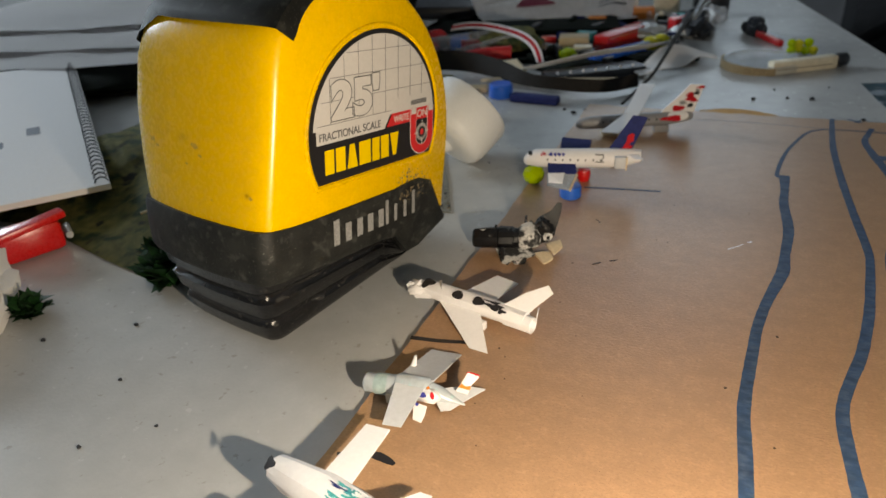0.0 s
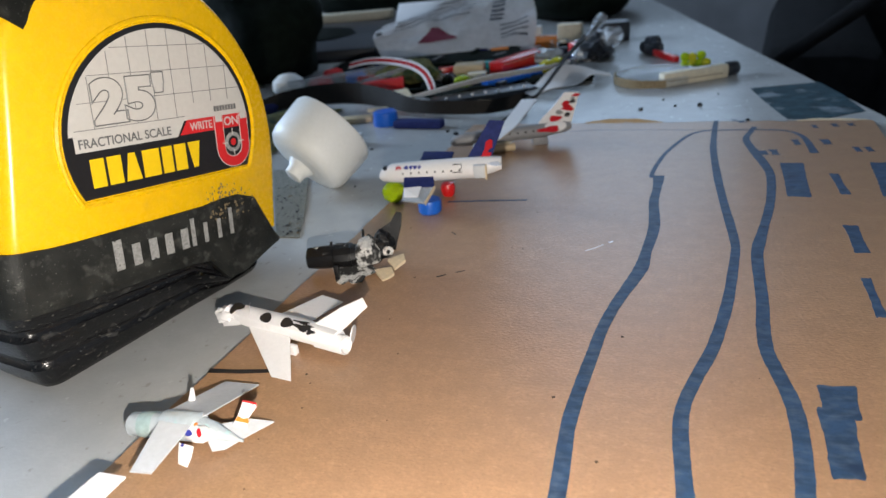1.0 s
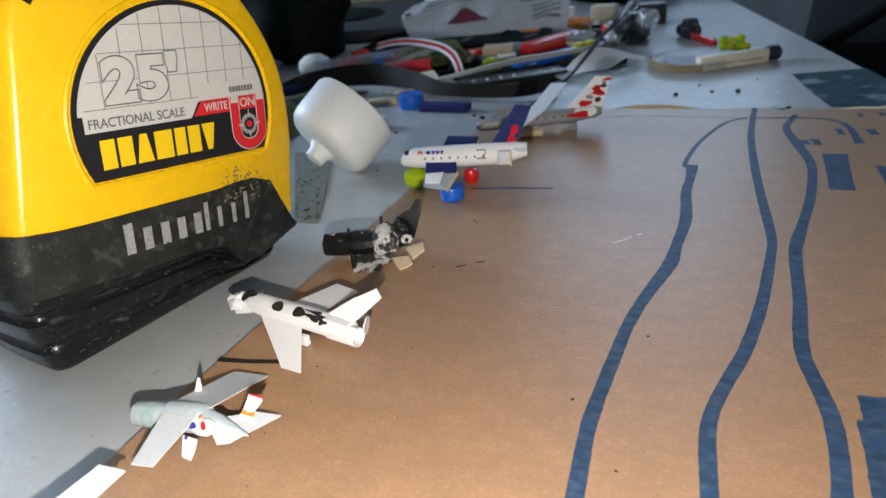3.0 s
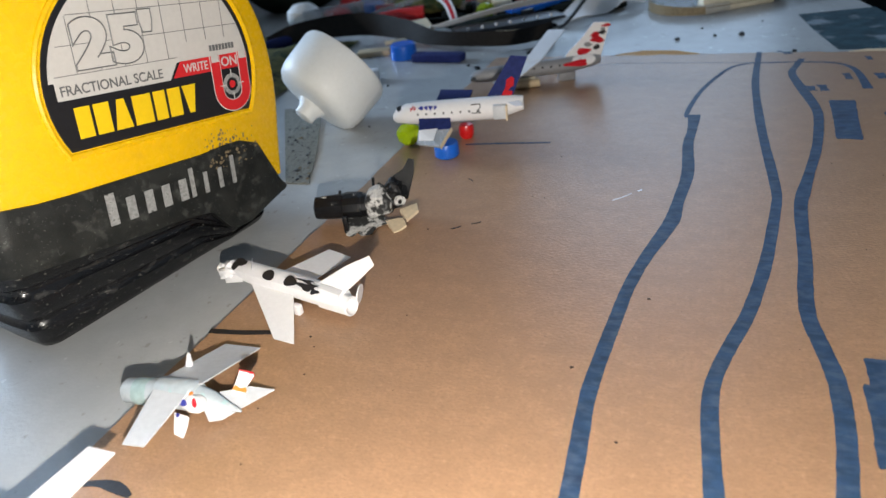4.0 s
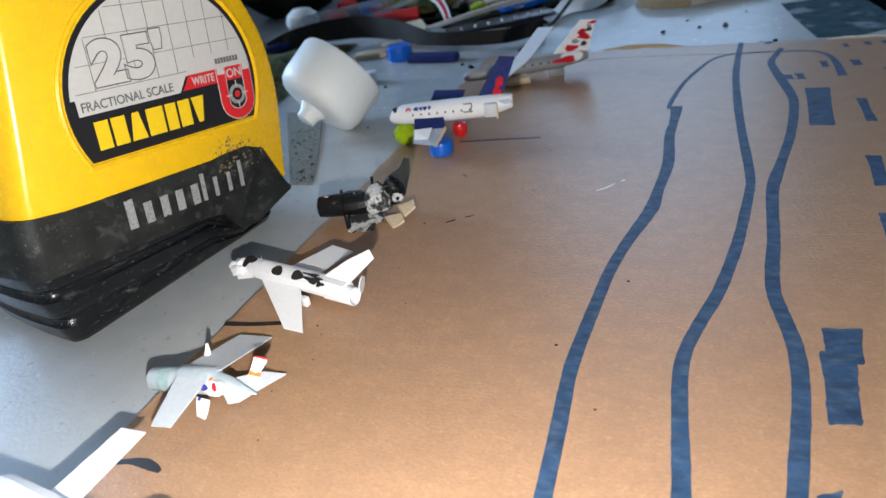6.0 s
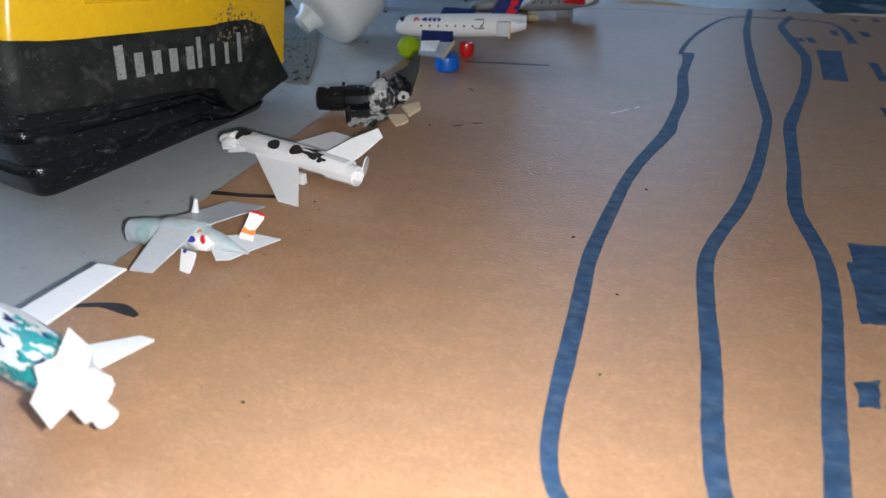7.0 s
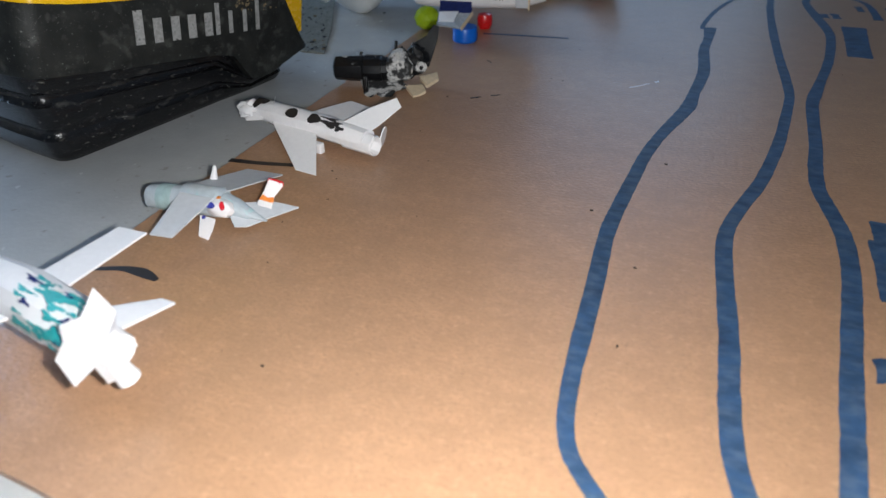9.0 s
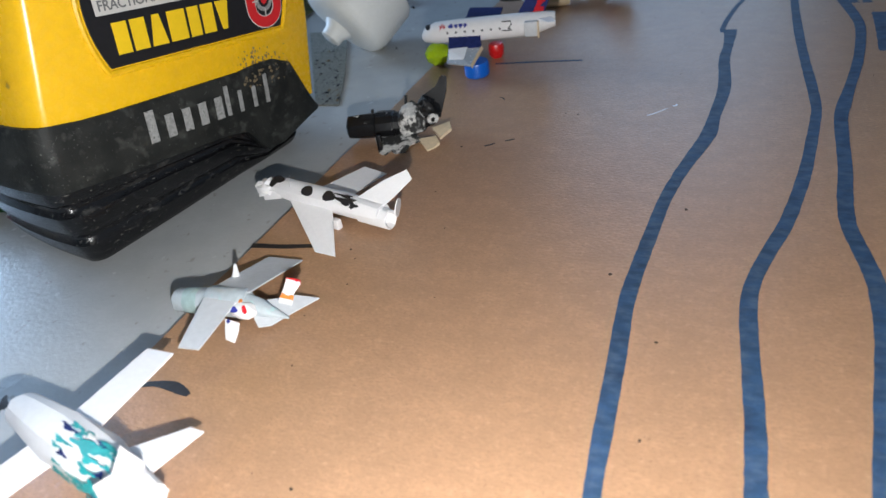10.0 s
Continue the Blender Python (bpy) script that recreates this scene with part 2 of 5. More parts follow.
def tube(bm, pts, r, seg=12, flat=1.0):
    """A round or flattened tube; r may be a function of 0..1 along it."""
    rings = []
    for i, p in enumerate(pts):
        d = (pts[min(i + 1, len(pts) - 1)] - pts[max(i - 1, 0)]).normalized()
        side = d.cross(V(0, 0, 1))
        side = side.normalized() if side.length > 1e-4 else V(1, 0, 0)
        up = side.cross(d)
        k = r(i / (len(pts) - 1)) if callable(r) else r
        rings.append([p + k * (side * math.cos(a) + up * math.sin(a) * flat) for a in (2 * math.pi * j / seg for j in range(seg))])
    return loft(bm, rings)


def ribbon(bm, pts, width, thick, tilt=0.0):
    """A strip along a path. width: half width, a number or a function of 0..1; tilt: degrees out of the level, 90 stands on edge."""
    rings = []
    for i, p in enumerate(pts):
        d = (pts[min(i + 1, len(pts) - 1)] - pts[max(i - 1, 0)]).normalized()
        side = d.cross(V(0, 0, 1)).normalized()
        up = side.cross(d)
        k = i / (len(pts) - 1)
        a = radians(tilt(k) if callable(tilt) else tilt)
        s2, u2 = side * math.cos(a) + up * math.sin(a), up * math.cos(a) - side * math.sin(a)
        w = width(k) if callable(width) else width
        rings.append([p - s2 * w - u2 * thick / 2, p + s2 * w - u2 * thick / 2, p + s2 * w + u2 * thick / 2, p - s2 * w + u2 * thick / 2])
    return loft(bm, rings)


def lump(bm, rx, ry, rz, rough, freq, seed, at=(0, 0, 0), sub=3, flat=True):
    """A crumpled lump that stands on z = 0."""
    r = bmesh.ops.create_icosphere(bm, subdivisions=sub, radius=1)
    for v in r["verts"]:
        n = noise.noise(v.co * freq + V(seed, seed * 2.3, 0))
        c = v.co * (1 + rough * n)
        z = c.z * rz + (rz * 0.8 if flat else 0)
        v.co = V(c.x * rx + at[0], c.y * ry + at[1], (max(0, z) if flat else z) + at[2])
    return bm


def lettering(text, size, outline=0.0, heavy=0.0):
    """Flat letters of the built-in font as a mesh, in centimetres, centred on their middle."""
    cu = bpy.data.curves.new("letters", "FONT")
    cu.body, cu.size, cu.align_x, cu.align_y = text, size, "CENTER", "CENTER"
    cu.offset = heavy
    if outline:
        cu.fill_mode, cu.bevel_depth, cu.bevel_resolution = "NONE", outline, 0
    else:
        cu.extrude = 0.004
    ob = new("letters", cu)
    me = bpy.data.meshes.new_from_object(ob.evaluated_get(bpy.context.evaluated_depsgraph_get()))
    bpy.data.objects.remove(ob)
    bm = bmesh.new()
    bm.from_mesh(me)
    bpy.data.meshes.remove(me)
    return bm


def part(name, bm, mat, parent=None, label="", m=None, soft=35):
    """Link a bmesh as one mesh object, under a thing or a part."""
    bmesh.ops.recalc_face_normals(bm, faces=bm.faces)
    if m:
        bmesh.ops.transform(bm, matrix=m, verts=bm.verts)
    bmesh.ops.scale(bm, vec=(CM, CM, CM), verts=bm.verts)
    me = bpy.data.meshes.new(name)
    bm.to_mesh(me)
    bm.free()
    for p in me.polygons:
        p.use_smooth = True
    me.set_sharp_from_angle(angle=radians(soft))
    me.materials.append(M[mat])
    ob = new(name, me)
    ob.parent = parent
    return tagged(ob, label) if label else ob


ORIGIN = [0.0, 0.0]     # from which the things of a group are laid out, in centimetres


def thing(name, label, category, x=0, y=0, z=0, rz=0, group="", rx=0, ry=0, kind=""):
    """An empty at the thing's base, in centimetres, that carries its parts."""
    ob = new(name)
    ob.empty_display_size = 0.01
    ob.matrix_world = pose((x + ORIGIN[0]) * CM, (y + ORIGIN[1]) * CM, z * CM, rx, ry, rz)
    return tagged(ob, label, category, group, kind)


def solo(name, bm, mat, label, category, x=0, y=0, z=0, rz=0, group="", kind="", rx=0, ry=0, soft=35):
    """A thing of one mesh."""
    ob = part(name, bm, mat, None, soft=soft)
    ob.matrix_world = pose((x + ORIGIN[0]) * CM, (y + ORIGIN[1]) * CM, z * CM, rx, ry, rz)
    return tagged(ob, label, category, group, kind)


B = bmesh.new
DESK = -0.15     # height of the desk under the card's top face

# ---------------------------------------------------------------- room


def structure(name, bm, mat, label):
    return tagged(part(name, bm, mat), label, name.split("_")[0], kind="structure")


structure("floor", box(B(), -330, 260, -220, 236, -78, -75), "room_floor", "plain grey floor of the dim room")
structure("ceiling", box(B(), -330, 260, -220, 236, 175, 178), "wall", "plain pale ceiling of the room")
# opening made for the added west fill lamp
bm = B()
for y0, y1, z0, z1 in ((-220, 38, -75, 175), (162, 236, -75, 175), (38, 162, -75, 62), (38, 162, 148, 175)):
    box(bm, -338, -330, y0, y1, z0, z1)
structure("wall_west", bm, "wall", "plain pale wall with an opening for added fill light")
structure("wall_east", box(B(), 260, 268, -220, 236, -75, 175), "wall", "plain pale wall of the room")
structure("wall_south", box(B(), -330, 260, -228, -220, -75, 175), "wall", "plain pale wall of the room")
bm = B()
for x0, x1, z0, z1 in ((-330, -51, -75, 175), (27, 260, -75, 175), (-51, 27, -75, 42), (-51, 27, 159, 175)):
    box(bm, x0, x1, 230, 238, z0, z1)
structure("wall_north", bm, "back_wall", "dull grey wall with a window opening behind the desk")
# the west frame only surrounds the added fill lamp
for name, cx, cy, turn, half, low, tall in (("window_1", -12, 229, 0, 39, 42, 117), ("fill_opening", -329, 100, 90, 62, 62, 86)):
    win = thing(name, "unseen window frame for daylight and added fill", "window", cx, cy, low, turn, kind="structure")
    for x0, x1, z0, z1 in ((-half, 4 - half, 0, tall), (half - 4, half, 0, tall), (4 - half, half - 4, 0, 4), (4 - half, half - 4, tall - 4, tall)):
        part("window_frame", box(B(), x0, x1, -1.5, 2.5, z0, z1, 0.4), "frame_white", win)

# ---------------------------------------------------------------- desk
desk = thing("desk", "grey-white laminate desk with scuffs and crumbs", "desk", kind="structure")
outline = [(28.9, -45), (-4.2, 104), (-95, 104), (-95, -45)]
bm = slab(B(), [V(x, y, DESK) for x, y in outline], 2.4)
bmesh.ops.bevel(bm, geom=[e for e in bm.edges if all(abs(v.co.z - DESK) < 0.01 for v in e.verts)], offset=0.25, segments=3, affect="EDGES")
part("desk_top", bm, "desk", desk)
for x, y in ((-90, -40), (-90, 98), (9, -40), (-9, 98)):
    part("leg", box(B(), x - 2.5, x + 2.5, y - 2.5, y + 2.5, -75, DESK - 2.4, 0.3), "dark_plastic", desk)

# ---------------------------------------------------------------- card with its drawn roads
card = thing("card_sheet", "brown kraft card sheet with blue marker roads drawn on it", "card")
rng = random.Random(4)


def wavy(a, b, n, amp):
    """Points from a to b, a little uneven across the line."""
    a, b = V(*a, 0), V(*b, 0)
    side = (b - a).cross(V(0, 0, 1)).normalized()
    return [a.lerp(b, i / n) + side * (amp * rng.uniform(-1, 1) if i else 0) for i in range(n)]


edge = wavy((-9.25, 1.95), (8.6, 0.2), 12, 0.03) + wavy((8.6, 0.2), (10.57, 32.15), 14, 0.03)
edge += wavy((10.57, 32.15), (-7.6, 32.75), 40, 0.10) + wavy((-7.6, 32.75), (-9.25, 1.95), 40, 0.035)
bm = slab(B(), edge, 0.14)
part("sheet", bm, "kraft", card)
bm = ribbon(B(), [V(-1.9, 32.75, -0.06), V(-0.7, 32.85, -0.03), V(0.6, 32.8, -0.04), V(1.8, 32.6, -0.06)], lambda k: 0.06 + 0.42 * math.sin(math.pi * k), 0.05)
part("torn_flap", bm, "card_edge", card, "torn orange-brown paper edge")
bm = ribbon(B(), [V(7.6, 32.4, -0.05), V(8.3, 32.55, -0.03), V(8.9, 32.45, -0.02), V(9.6, 32.5, -0.03), V(10.4, 32.3, -0.04)], lambda k: 0.05 + 0.10 * abs(math.sin(9 * k)), 0.04)
part("torn_flap", bm, "cream", card, "frayed pale paper edge")


def road(rows, mat="ink_blue", name="marker_line", z=0.006):
    """A marker stroke through rows of (x, y, half width), with slightly uneven edges."""
    path = smooth_path([(x, y, w) for x, y, w in rows], 7)
    n = len(path)
    wide = [p.z * (1 + 0.07 * noise.noise(V(i * 0.9, rows[0][0], rows[0][1])) + 0.05 * noise.noise(V(i * 2.7, rows[0][1], 4))) for i, p in enumerate(path)]
    return part(name, ribbon(B(), [V(p.x, p.y, z) for p in path], lambda k: wide[round(k * (n - 1))], 0.008), mat, card)


ROAD_WEST = [(1.74, 24.95, 0.21), (1.74, 24.4, 0.20), (1.70, 23.4, 0.15), (1.62, 22.2, 0.17), (1.68, 20.05, 0.18), (1.49, 18.2, 0.16), (1.40, 17.2, 0.20), (1.24, 16.5, 0.19),
             (0.84, 15.03, 0.155), (0.58, 13.73, 0.15), (0.45, 12.58, 0.155), (0.34, 11.55, 0.16), (0.25, 10.62, 0.16), (0.21, 9.78, 0.16), (0.25, 8.3, 0.16), (0.27, 6.75, 0.16),
             (0.28, 6.0, 0.14), (0.31, 5.4, 0.135), (0.37, 4.87, 0.125), (0.51, 4.39, 0.12), (0.78, 4.0, 0.12), (1.2, 3.5, 0.12), (1.6, 3.0, 0.12)]
ROAD_MID = [(4.19, 32.5, 0.11), (4.05, 30.9, 0.12), (3.93, 29.4, 0.13), (3.85, 27.7, 0.14), (3.85, 24.8, 0.145), (3.91, 22.3, 0.14), (4.0, 20.2, 0.15), (4.03, 18.9, 0.135),
            (3.99, 18.3, 0.13), (3.80, 16.8, 0.14), (3.60, 15.4, 0.145), (3.35, 14.1, 0.15), (3.09, 13.0, 0.15), (2.75, 11.96, 0.15), (2.48, 11.0, 0.15), (2.39, 10.2, 0.155),
            (2.42, 9.0, 0.16), (2.50, 7.4, 0.165), (2.51, 6.1, 0.16), (2.57, 5.05, 0.16), (2.73, 4.3, 0.15), (3.0, 3.3, 0.15)]
ROAD_EAST = [(5.75, 31.4, 0.12), (5.5, 30.6, 0.12), (5.23, 29.5, 0.14), (5.40, 27.8, 0.18), (5.62, 26.15, 0.17), (5.67, 24.8, 0.155), (5.37, 22.3, 0.145), (4.95, 20.2, 0.145),
             (4.72, 19.1, 0.175), (4.59, 18.4, 0.165), (4.52, 17.5, 0.16), (4.43, 15.5, 0.155), (4.32, 14.27, 0.165), (4.29, 13.2, 0.165), (4.43, 12.26, 0.16), (4.56, 11.4, 0.165),
             (4.58, 10.6, 0.17), (4.52, 9.6, 0.165), (4.33, 8.0, 0.17), (4.17, 6.65, 0.17), (4.06, 5.54, 0.165), (3.96, 4.7, 0.165), (3.8, 3.4, 0.165)]
for rows in (ROAD_WEST, ROAD_MID, ROAD_EAST):
    road(rows)
road([(1.50, 24.7, 0.08), (1.49, 25.1, 0.09), (1.65, 26.2, 0.085), (1.98, 27.7, 0.08), (2.49, 29.2, 0.075), (3.04, 30.4, 0.07), (3.7, 30.9, 0.065), (4.24, 30.95, 0.06), (5.62, 30.95, 0.065),
      (6.83, 30.75, 0.08), (7.35, 30.15, 0.10), (7.52, 29.2, 0.13), (7.55, 27.6, 0.17)])
road([(-5.9, 21.95, 0.06), (-4.6, 22.1, 0.06), (-2.89, 22.25, 0.05)])
road([(-8.83, 10.47, 0.085), (-8.0, 10.55, 0.08), (-7.2, 10.7, 0.075)], "ink_black")
road([(-8.75, 5.75, 0.05), (-8.2, 5.95, 0.07), (-7.8, 5.98, 0.12), (-7.5, 5.92, 0.10), (-7.3, 5.86, 0.05)], "ink_black")
road([(-2.9, 31.0, 0.02), (-1.2, 31.3, 0.018), (1.2, 31.2, 0.018), (3.9, 31.0, 0.02)], "silver_grey", "pencil_line", 0.004)


def inked(corners, z=0.0075, name="marker_block"):
    """A hand-filled block of marker, its four corners blunted and its sides uneven."""
    cs = [V(x, y, z) for x, y in corners]
    out = []
    for i, c in enumerate(cs):
        d = cs[(i + 1) % 4]
        side = (d - c).cross(V(0, 0, 1)).normalized()
        n = max(4, round((d - c).length / 0.16))
        out += [c.lerp(d, 0.05 + 0.9 * k / n) + side * (0.035 * noise.noise(V(c.x + k * 0.8, c.y, i)) + 0.03 * math.sin(math.pi * k / n)) for k in range(n + 1)]
    return part(name, slab(B(), out[::-1], 0.008), "ink_blue", card)


for b in (((6.15, 26.43), (6.99, 26.41), (6.72, 22.82), (5.96, 22.89)), ((7.63, 25.22), (7.95, 25.22), (7.96, 23.13), (7.63, 23.13)), ((9.19, 26.47), (9.86, 26.45), (9.59, 22.89), (8.84, 22.98)),
          ((7.2, 20.56), (7.61, 20.54), (7.56, 18.59), (7.13, 18.56)), ((6.96, 17.04), (7.21, 17.06), (7.14, 15.01), (6.87, 14.98)), ((4.98, 11.3), (5.66, 11.2), (5.47, 9.3), (4.91, 9.22)),
          ((6.62, 12.66), (6.93, 12.62), (6.5, 9.67), (6.2, 9.63)), ((4.57, 7.63), (4.97, 7.79), (4.85, 7.1), (4.54, 7.05)), ((4.91, 7.21), (5.33, 7.46), (5.33, 6.5), (4.94, 6.45)),
          ((6.18, 8.43), (6.53, 8.52), (6.36, 6.7), (5.97, 6.65))):
    inked(b)
inked(((5.11, 12.04), (5.88, 12.1), (5.75, 10.94), (5.06, 11.0)), 0.0115)
for x, y, dx, dy in ((7.1, 29.05, 0.17, 0.38), (8.2, 29.05, 0.22, 0.35), (9.12, 28.05, 0.15, 0.32), (9.53, 28.05, 0.15, 0.32), (8.14, 31.3, 0.14, 0.25), (8.95, 31.45, 0.17, 0.25), (9.58, 31.5, 0.17, 0.22),
                     (5.72, 27.7, 0.2, 0.28), (6.12, 27.75, 0.2, 0.35), (5.26, 32.3, 0.22, 0.18), (5.0, 32.55, 0.12, 0.1)):
    inked(((x - dx, y + dy), (x + 0.7 * dx, y + dy), (x + dx, y - dy), (x - 0.6 * dx, y - dy)))
for i in range(34):
    x, y = rng.uniform(-7, 7), rng.uniform(4, 30)
    if i < 7:
        x, y = ((-5.15, 15.85), (1.08, 13.36), (0.86, 8.93), (-0.22, 10.75), (-4.26, 4.51), (-6.2, 10.7), (0.84, 6.68))[i]
    r = 0.055 if i < 7 else rng.uniform(0.015, 0.035)
    bm = lump(B(), r * 0.75, r * rng.uniform(0.5, 1.1), r * 0.22, 0.5, 2.5, i, sub=1)
    solo("dirt_speck", bm, "brown_speck", "tiny dark speck of dirt on brown card", "speck", x, y, 0.0, rng.uniform(0, 360), "specks on the card")

for (x0, y0), (x1, y1), w, mt in (((-0.3, 18.1), (0.2, 18.6), 0.02, "paper"), ((0.35, 18.75), (0.45, 18.88), 0.03, "paper"), ((-4.5, 15.95), (-4.25, 16.15), 0.03, "ink_black"),
                                  ((-4.0, 16.3), (-3.75, 16.45), 0.025, "ink_black"), ((-4.95, 19.2), (-4.75, 19.0), 0.02, "ink_black")):
    road([(x0, y0, w), ((x0 + x1) / 2 + 0.03, (y0 + y1) / 2, w), (x1, y1, w * 0.6)], mt, "scuff_mark", 0.004)

# ---------------------------------------------------------------- tape measure
# it stands on its lock lever, which props its front up, so that it dips towards the back
DIP = 8.4
CU, CZ, CR = 4.75, 5.45, 2.80
tape = thing("tape_measure", "yellow tape measure with worn black rubber base", "tape measure", -12.19, 8.47, 0.462, 75.6, ry=DIP)
PROFILE = [(0.02, 2.0), (0.02, 3.3), (0.16, 4.3), (0.34, 5.5), (0.52, 6.75), (0.66, 7.7), (0.90, 8.5), (1.42, 9.08), (2.2, 9.42), (3.3, 9.62), (4.3, 9.72), (5.3, 9.62), (6.25, 9.2), (7.1, 8.5),
           (7.8, 7.6), (8.32, 6.55), (8.56, 5.45), (8.6, 4.3), (8.5, 3.2), (8.4, 2.0)]
prof = smooth_path([(u, 0, z) for u, z in PROFILE], 3)
WIDE = 5.8


def bowed(p):
    """The front of the case bows outwards, and its far side draws in towards the base."""
    k = max(0.0, 1 - max(0.0, p.x - 0.15 * max(0.0, p.z - 3.3)) / 2.4)
    wide = float(np.interp(p.z, (-0.6, 1.8, 3.3, 4.6, 6.0, 7.4, 8.4, 9.6), (0.86, 0.89, 0.915, 0.985, 1.03, 1.02, 0.96, 0.85)))
    return V(p.x - 0.28 * min(1.0, k) * max(0.0, 1 - ((p.y - WIDE / 2) / (WIDE / 2)) ** 2), p.y * wide, p.z)


def inset(p, k):
    return V(CU + (p.x - CU) * k, 0, CZ + (p.z - CZ) * (k if p.z > 2.1 else 1))


rings = []
for v, k in ((0.0, 0.93), (0.05, 0.955), (0.16, 0.975), (0.38, 0.992), (0.7, 1.0), (1.4, 1.0), (2.1, 1.0), (2.9, 1.0), (3.7, 1.0), (4.4, 1.0), (WIDE - 0.7, 1.0), (WIDE - 0.38, 0.992), (WIDE - 0.16, 0.975), (WIDE - 0.05, 0.955), (WIDE, 0.93)):
    rings.append([bowed(inset(p, k) + V(0, v, 0)) for p in prof])
shell = part("body", loft(B(), rings), "yellow", tape, "yellow plastic shell", soft=50)

# rubber cap over the top, with pointed corners over the front edges
top = [p for p in prof if p.z > 5.2 and not (p.x < 1.6 and p.z < 8.35)]
bm = B()
rows = []
for i, p in enumerate(top):
    k = i / (len(top) - 1)
    q = top[min(i + 1, len(top) - 1)] - top[max(i - 1, 0)]
    n = V(-q.z, 0, q.x).normalized()
    if n.dot(p - V(CU, 0, CZ)) < 0:
        n = -n
    corner = max(0.0, 1 - (0.95 - p.x) / 0.6) if p.x < 0.95 else max(0.0, 1 - (p.x - 0.95) / 1.5)
    if k > 0.5:
        corner = 0.0
    v0 = 0.78 - 0.84 * min(1, max(0, (3.9 - p.x) / 1.4)) if k < 0.5 else 0.78
    drop = 0.12 + 0.48 * corner
    ring = [(v0, -drop), (v0 + 0.06, 0.04), (v0 + 0.3, 0.10)] + [(v0 + 0.3 + (WIDE - 2 * v0 - 0.6) * j / 6, 0.13) for j in range(1, 6)]
    ring += [(WIDE - v0 - 0.3, 0.10), (WIDE - v0 - 0.06, 0.04), (WIDE - v0, -drop)]
    # the front edge dips at its two corners
    dip = [(0.0 if v < WIDE / 2 else 0.75) * max(0.0, 1 - min(v - v0, WIDE - v0 - v) / 1.1) ** 1.4 if i == 0 else 0.0 for v, h in ring]
    rows.append([bowed(p + n * h + V(-0.22 * d, v, -d)) for (v, h), d in zip(ring, dip)])
loft(bm, rows, caps=False, closed=False)
bmesh.ops.solidify(bm, geom=bm.faces[:], thickness=0.06)
part("rubber_cap", bm, "rubber", tape, "black rubber cap", soft=60)


def rounded(u0, u1, v0, v1, r, n=6):
    out = []
    for cx, cy, a0 in ((u1 - r, v1 - r, 0), (u0 + r, v1 - r, 90), (u0 + r, v0 + r, 180), (u1 - r, v0 + r, 270)):
        for i in range(n):
            a = radians(a0 + 90 * i / (n - 1))
            out.append((cx + r * math.cos(a), cy + r * math.sin(a)))
    # extra points along the two long sides
    res = []
    for i, p in enumerate(out):
        q = out[(i + 1) % len(out)]
        res.append(p)
        if math.dist(p, q) > 1.5:
            res += [(p[0] + (q[0] - p[0]) * k / 12, p[1] + (q[1] - p[1]) * k / 12) for k in range(1, 12)]
    return res


def lerp_at(x, table):
    return float(np.interp(x, [a for a, _ in table], [b for _, b in table]))


TOPZ = [(-1, 3.42), (0.3, 3.36), (1.2, 3.27), (5.6, 3.29), (6.3, 3.38), (7.0, 3.36), (7.35, 3.22), (7.65, 2.85), (8.1, 1.85), (8.7, 1.35)]
LOWZ = [(-1, 1.82), (0.4, 1.80), (2.0, 1.75), (4.4, 1.72), (5.3, 1.70), (5.65, 1.55), (5.95, 1.1), (6.2, 0.80), (6.6, 0.86), (8.0, 1.42), (8.7, 1.6)]
rings = []
for k, out in ((0.0, -0.3), (0.0, 0.05), (0.08, 0.11), (0.5, 0.13), (0.9, 0.10), (1.0, 0.06), (1.0, -0.25)):
    rings.append([bowed(V(u, v, lerp_at(u, LOWZ) * (1 - k) + lerp_at(u, TOPZ) * k)) for u, v in rounded(-out, 8.45 + out * 0.3, -out, WIDE + out, 0.42)])
part("rubber_band", loft(B(), rings), "rubber", tape, "scuffed dark grey rubber band", soft=50)


def desk_at(u):
    """Height of the desk in the tipped frame of the tape measure."""
    return -0.615 + 0.148 * u


rings = []
for k, out in ((0.0, -0.86), (0.03, -0.70), (0.10, -0.62), (0.28, -0.52), (0.33, -0.62), (0.38, -0.62), (0.44, -0.48), (0.64, -0.40), (0.69, -0.52), (0.75, -0.52), (0.80, -0.38), (1.0, -0.36)):
    rings.append([bowed(V(u, v, desk_at(u) * (1 - k) + (lerp_at(u, LOWZ) + 0.12) * k)) for u, v in rounded(-0.35 - out + 0.42 * (1 - k), 8.1 + 0.4 * out, -out, WIDE + out, 0.36)])
part("base_foot", loft(B(), rings), "foot", tape, "glossy black ridged lever foot", soft=50)

# printed label on the side


def fitted(text, u0, u1, z0, z1, outline=0.0, heavy=0.0):
    """Flat letters drawn into a box of the label."""
    bm = lettering(text, 1.0, outline, heavy)
    xs, ys = [v.co.x for v in bm.verts], [v.co.y for v in bm.verts]
    for v in bm.verts:
        v.co.x = u0 + (v.co.x - min(xs)) / (max(xs) - min(xs)) * (u1 - u0)
        v.co.y = z0 + (v.co.y - min(ys)) / (max(ys) - min(ys)) * (z1 - z0)
    return bm


def flat_poly(pts, thick=0.01):
    """A thin plate on the label's face from outline points (u, z)."""
    return slab(B(), [V(u, z, 0) for u, z in pts], thick)


def face_m(lift):
    """From flat (u, z) drawing to the tape's side."""
    return Matrix(((1, 0, 0, 0), (0, 0, -1, -lift), (0, 1, 0, 0), (0, 0, 0, 1)))


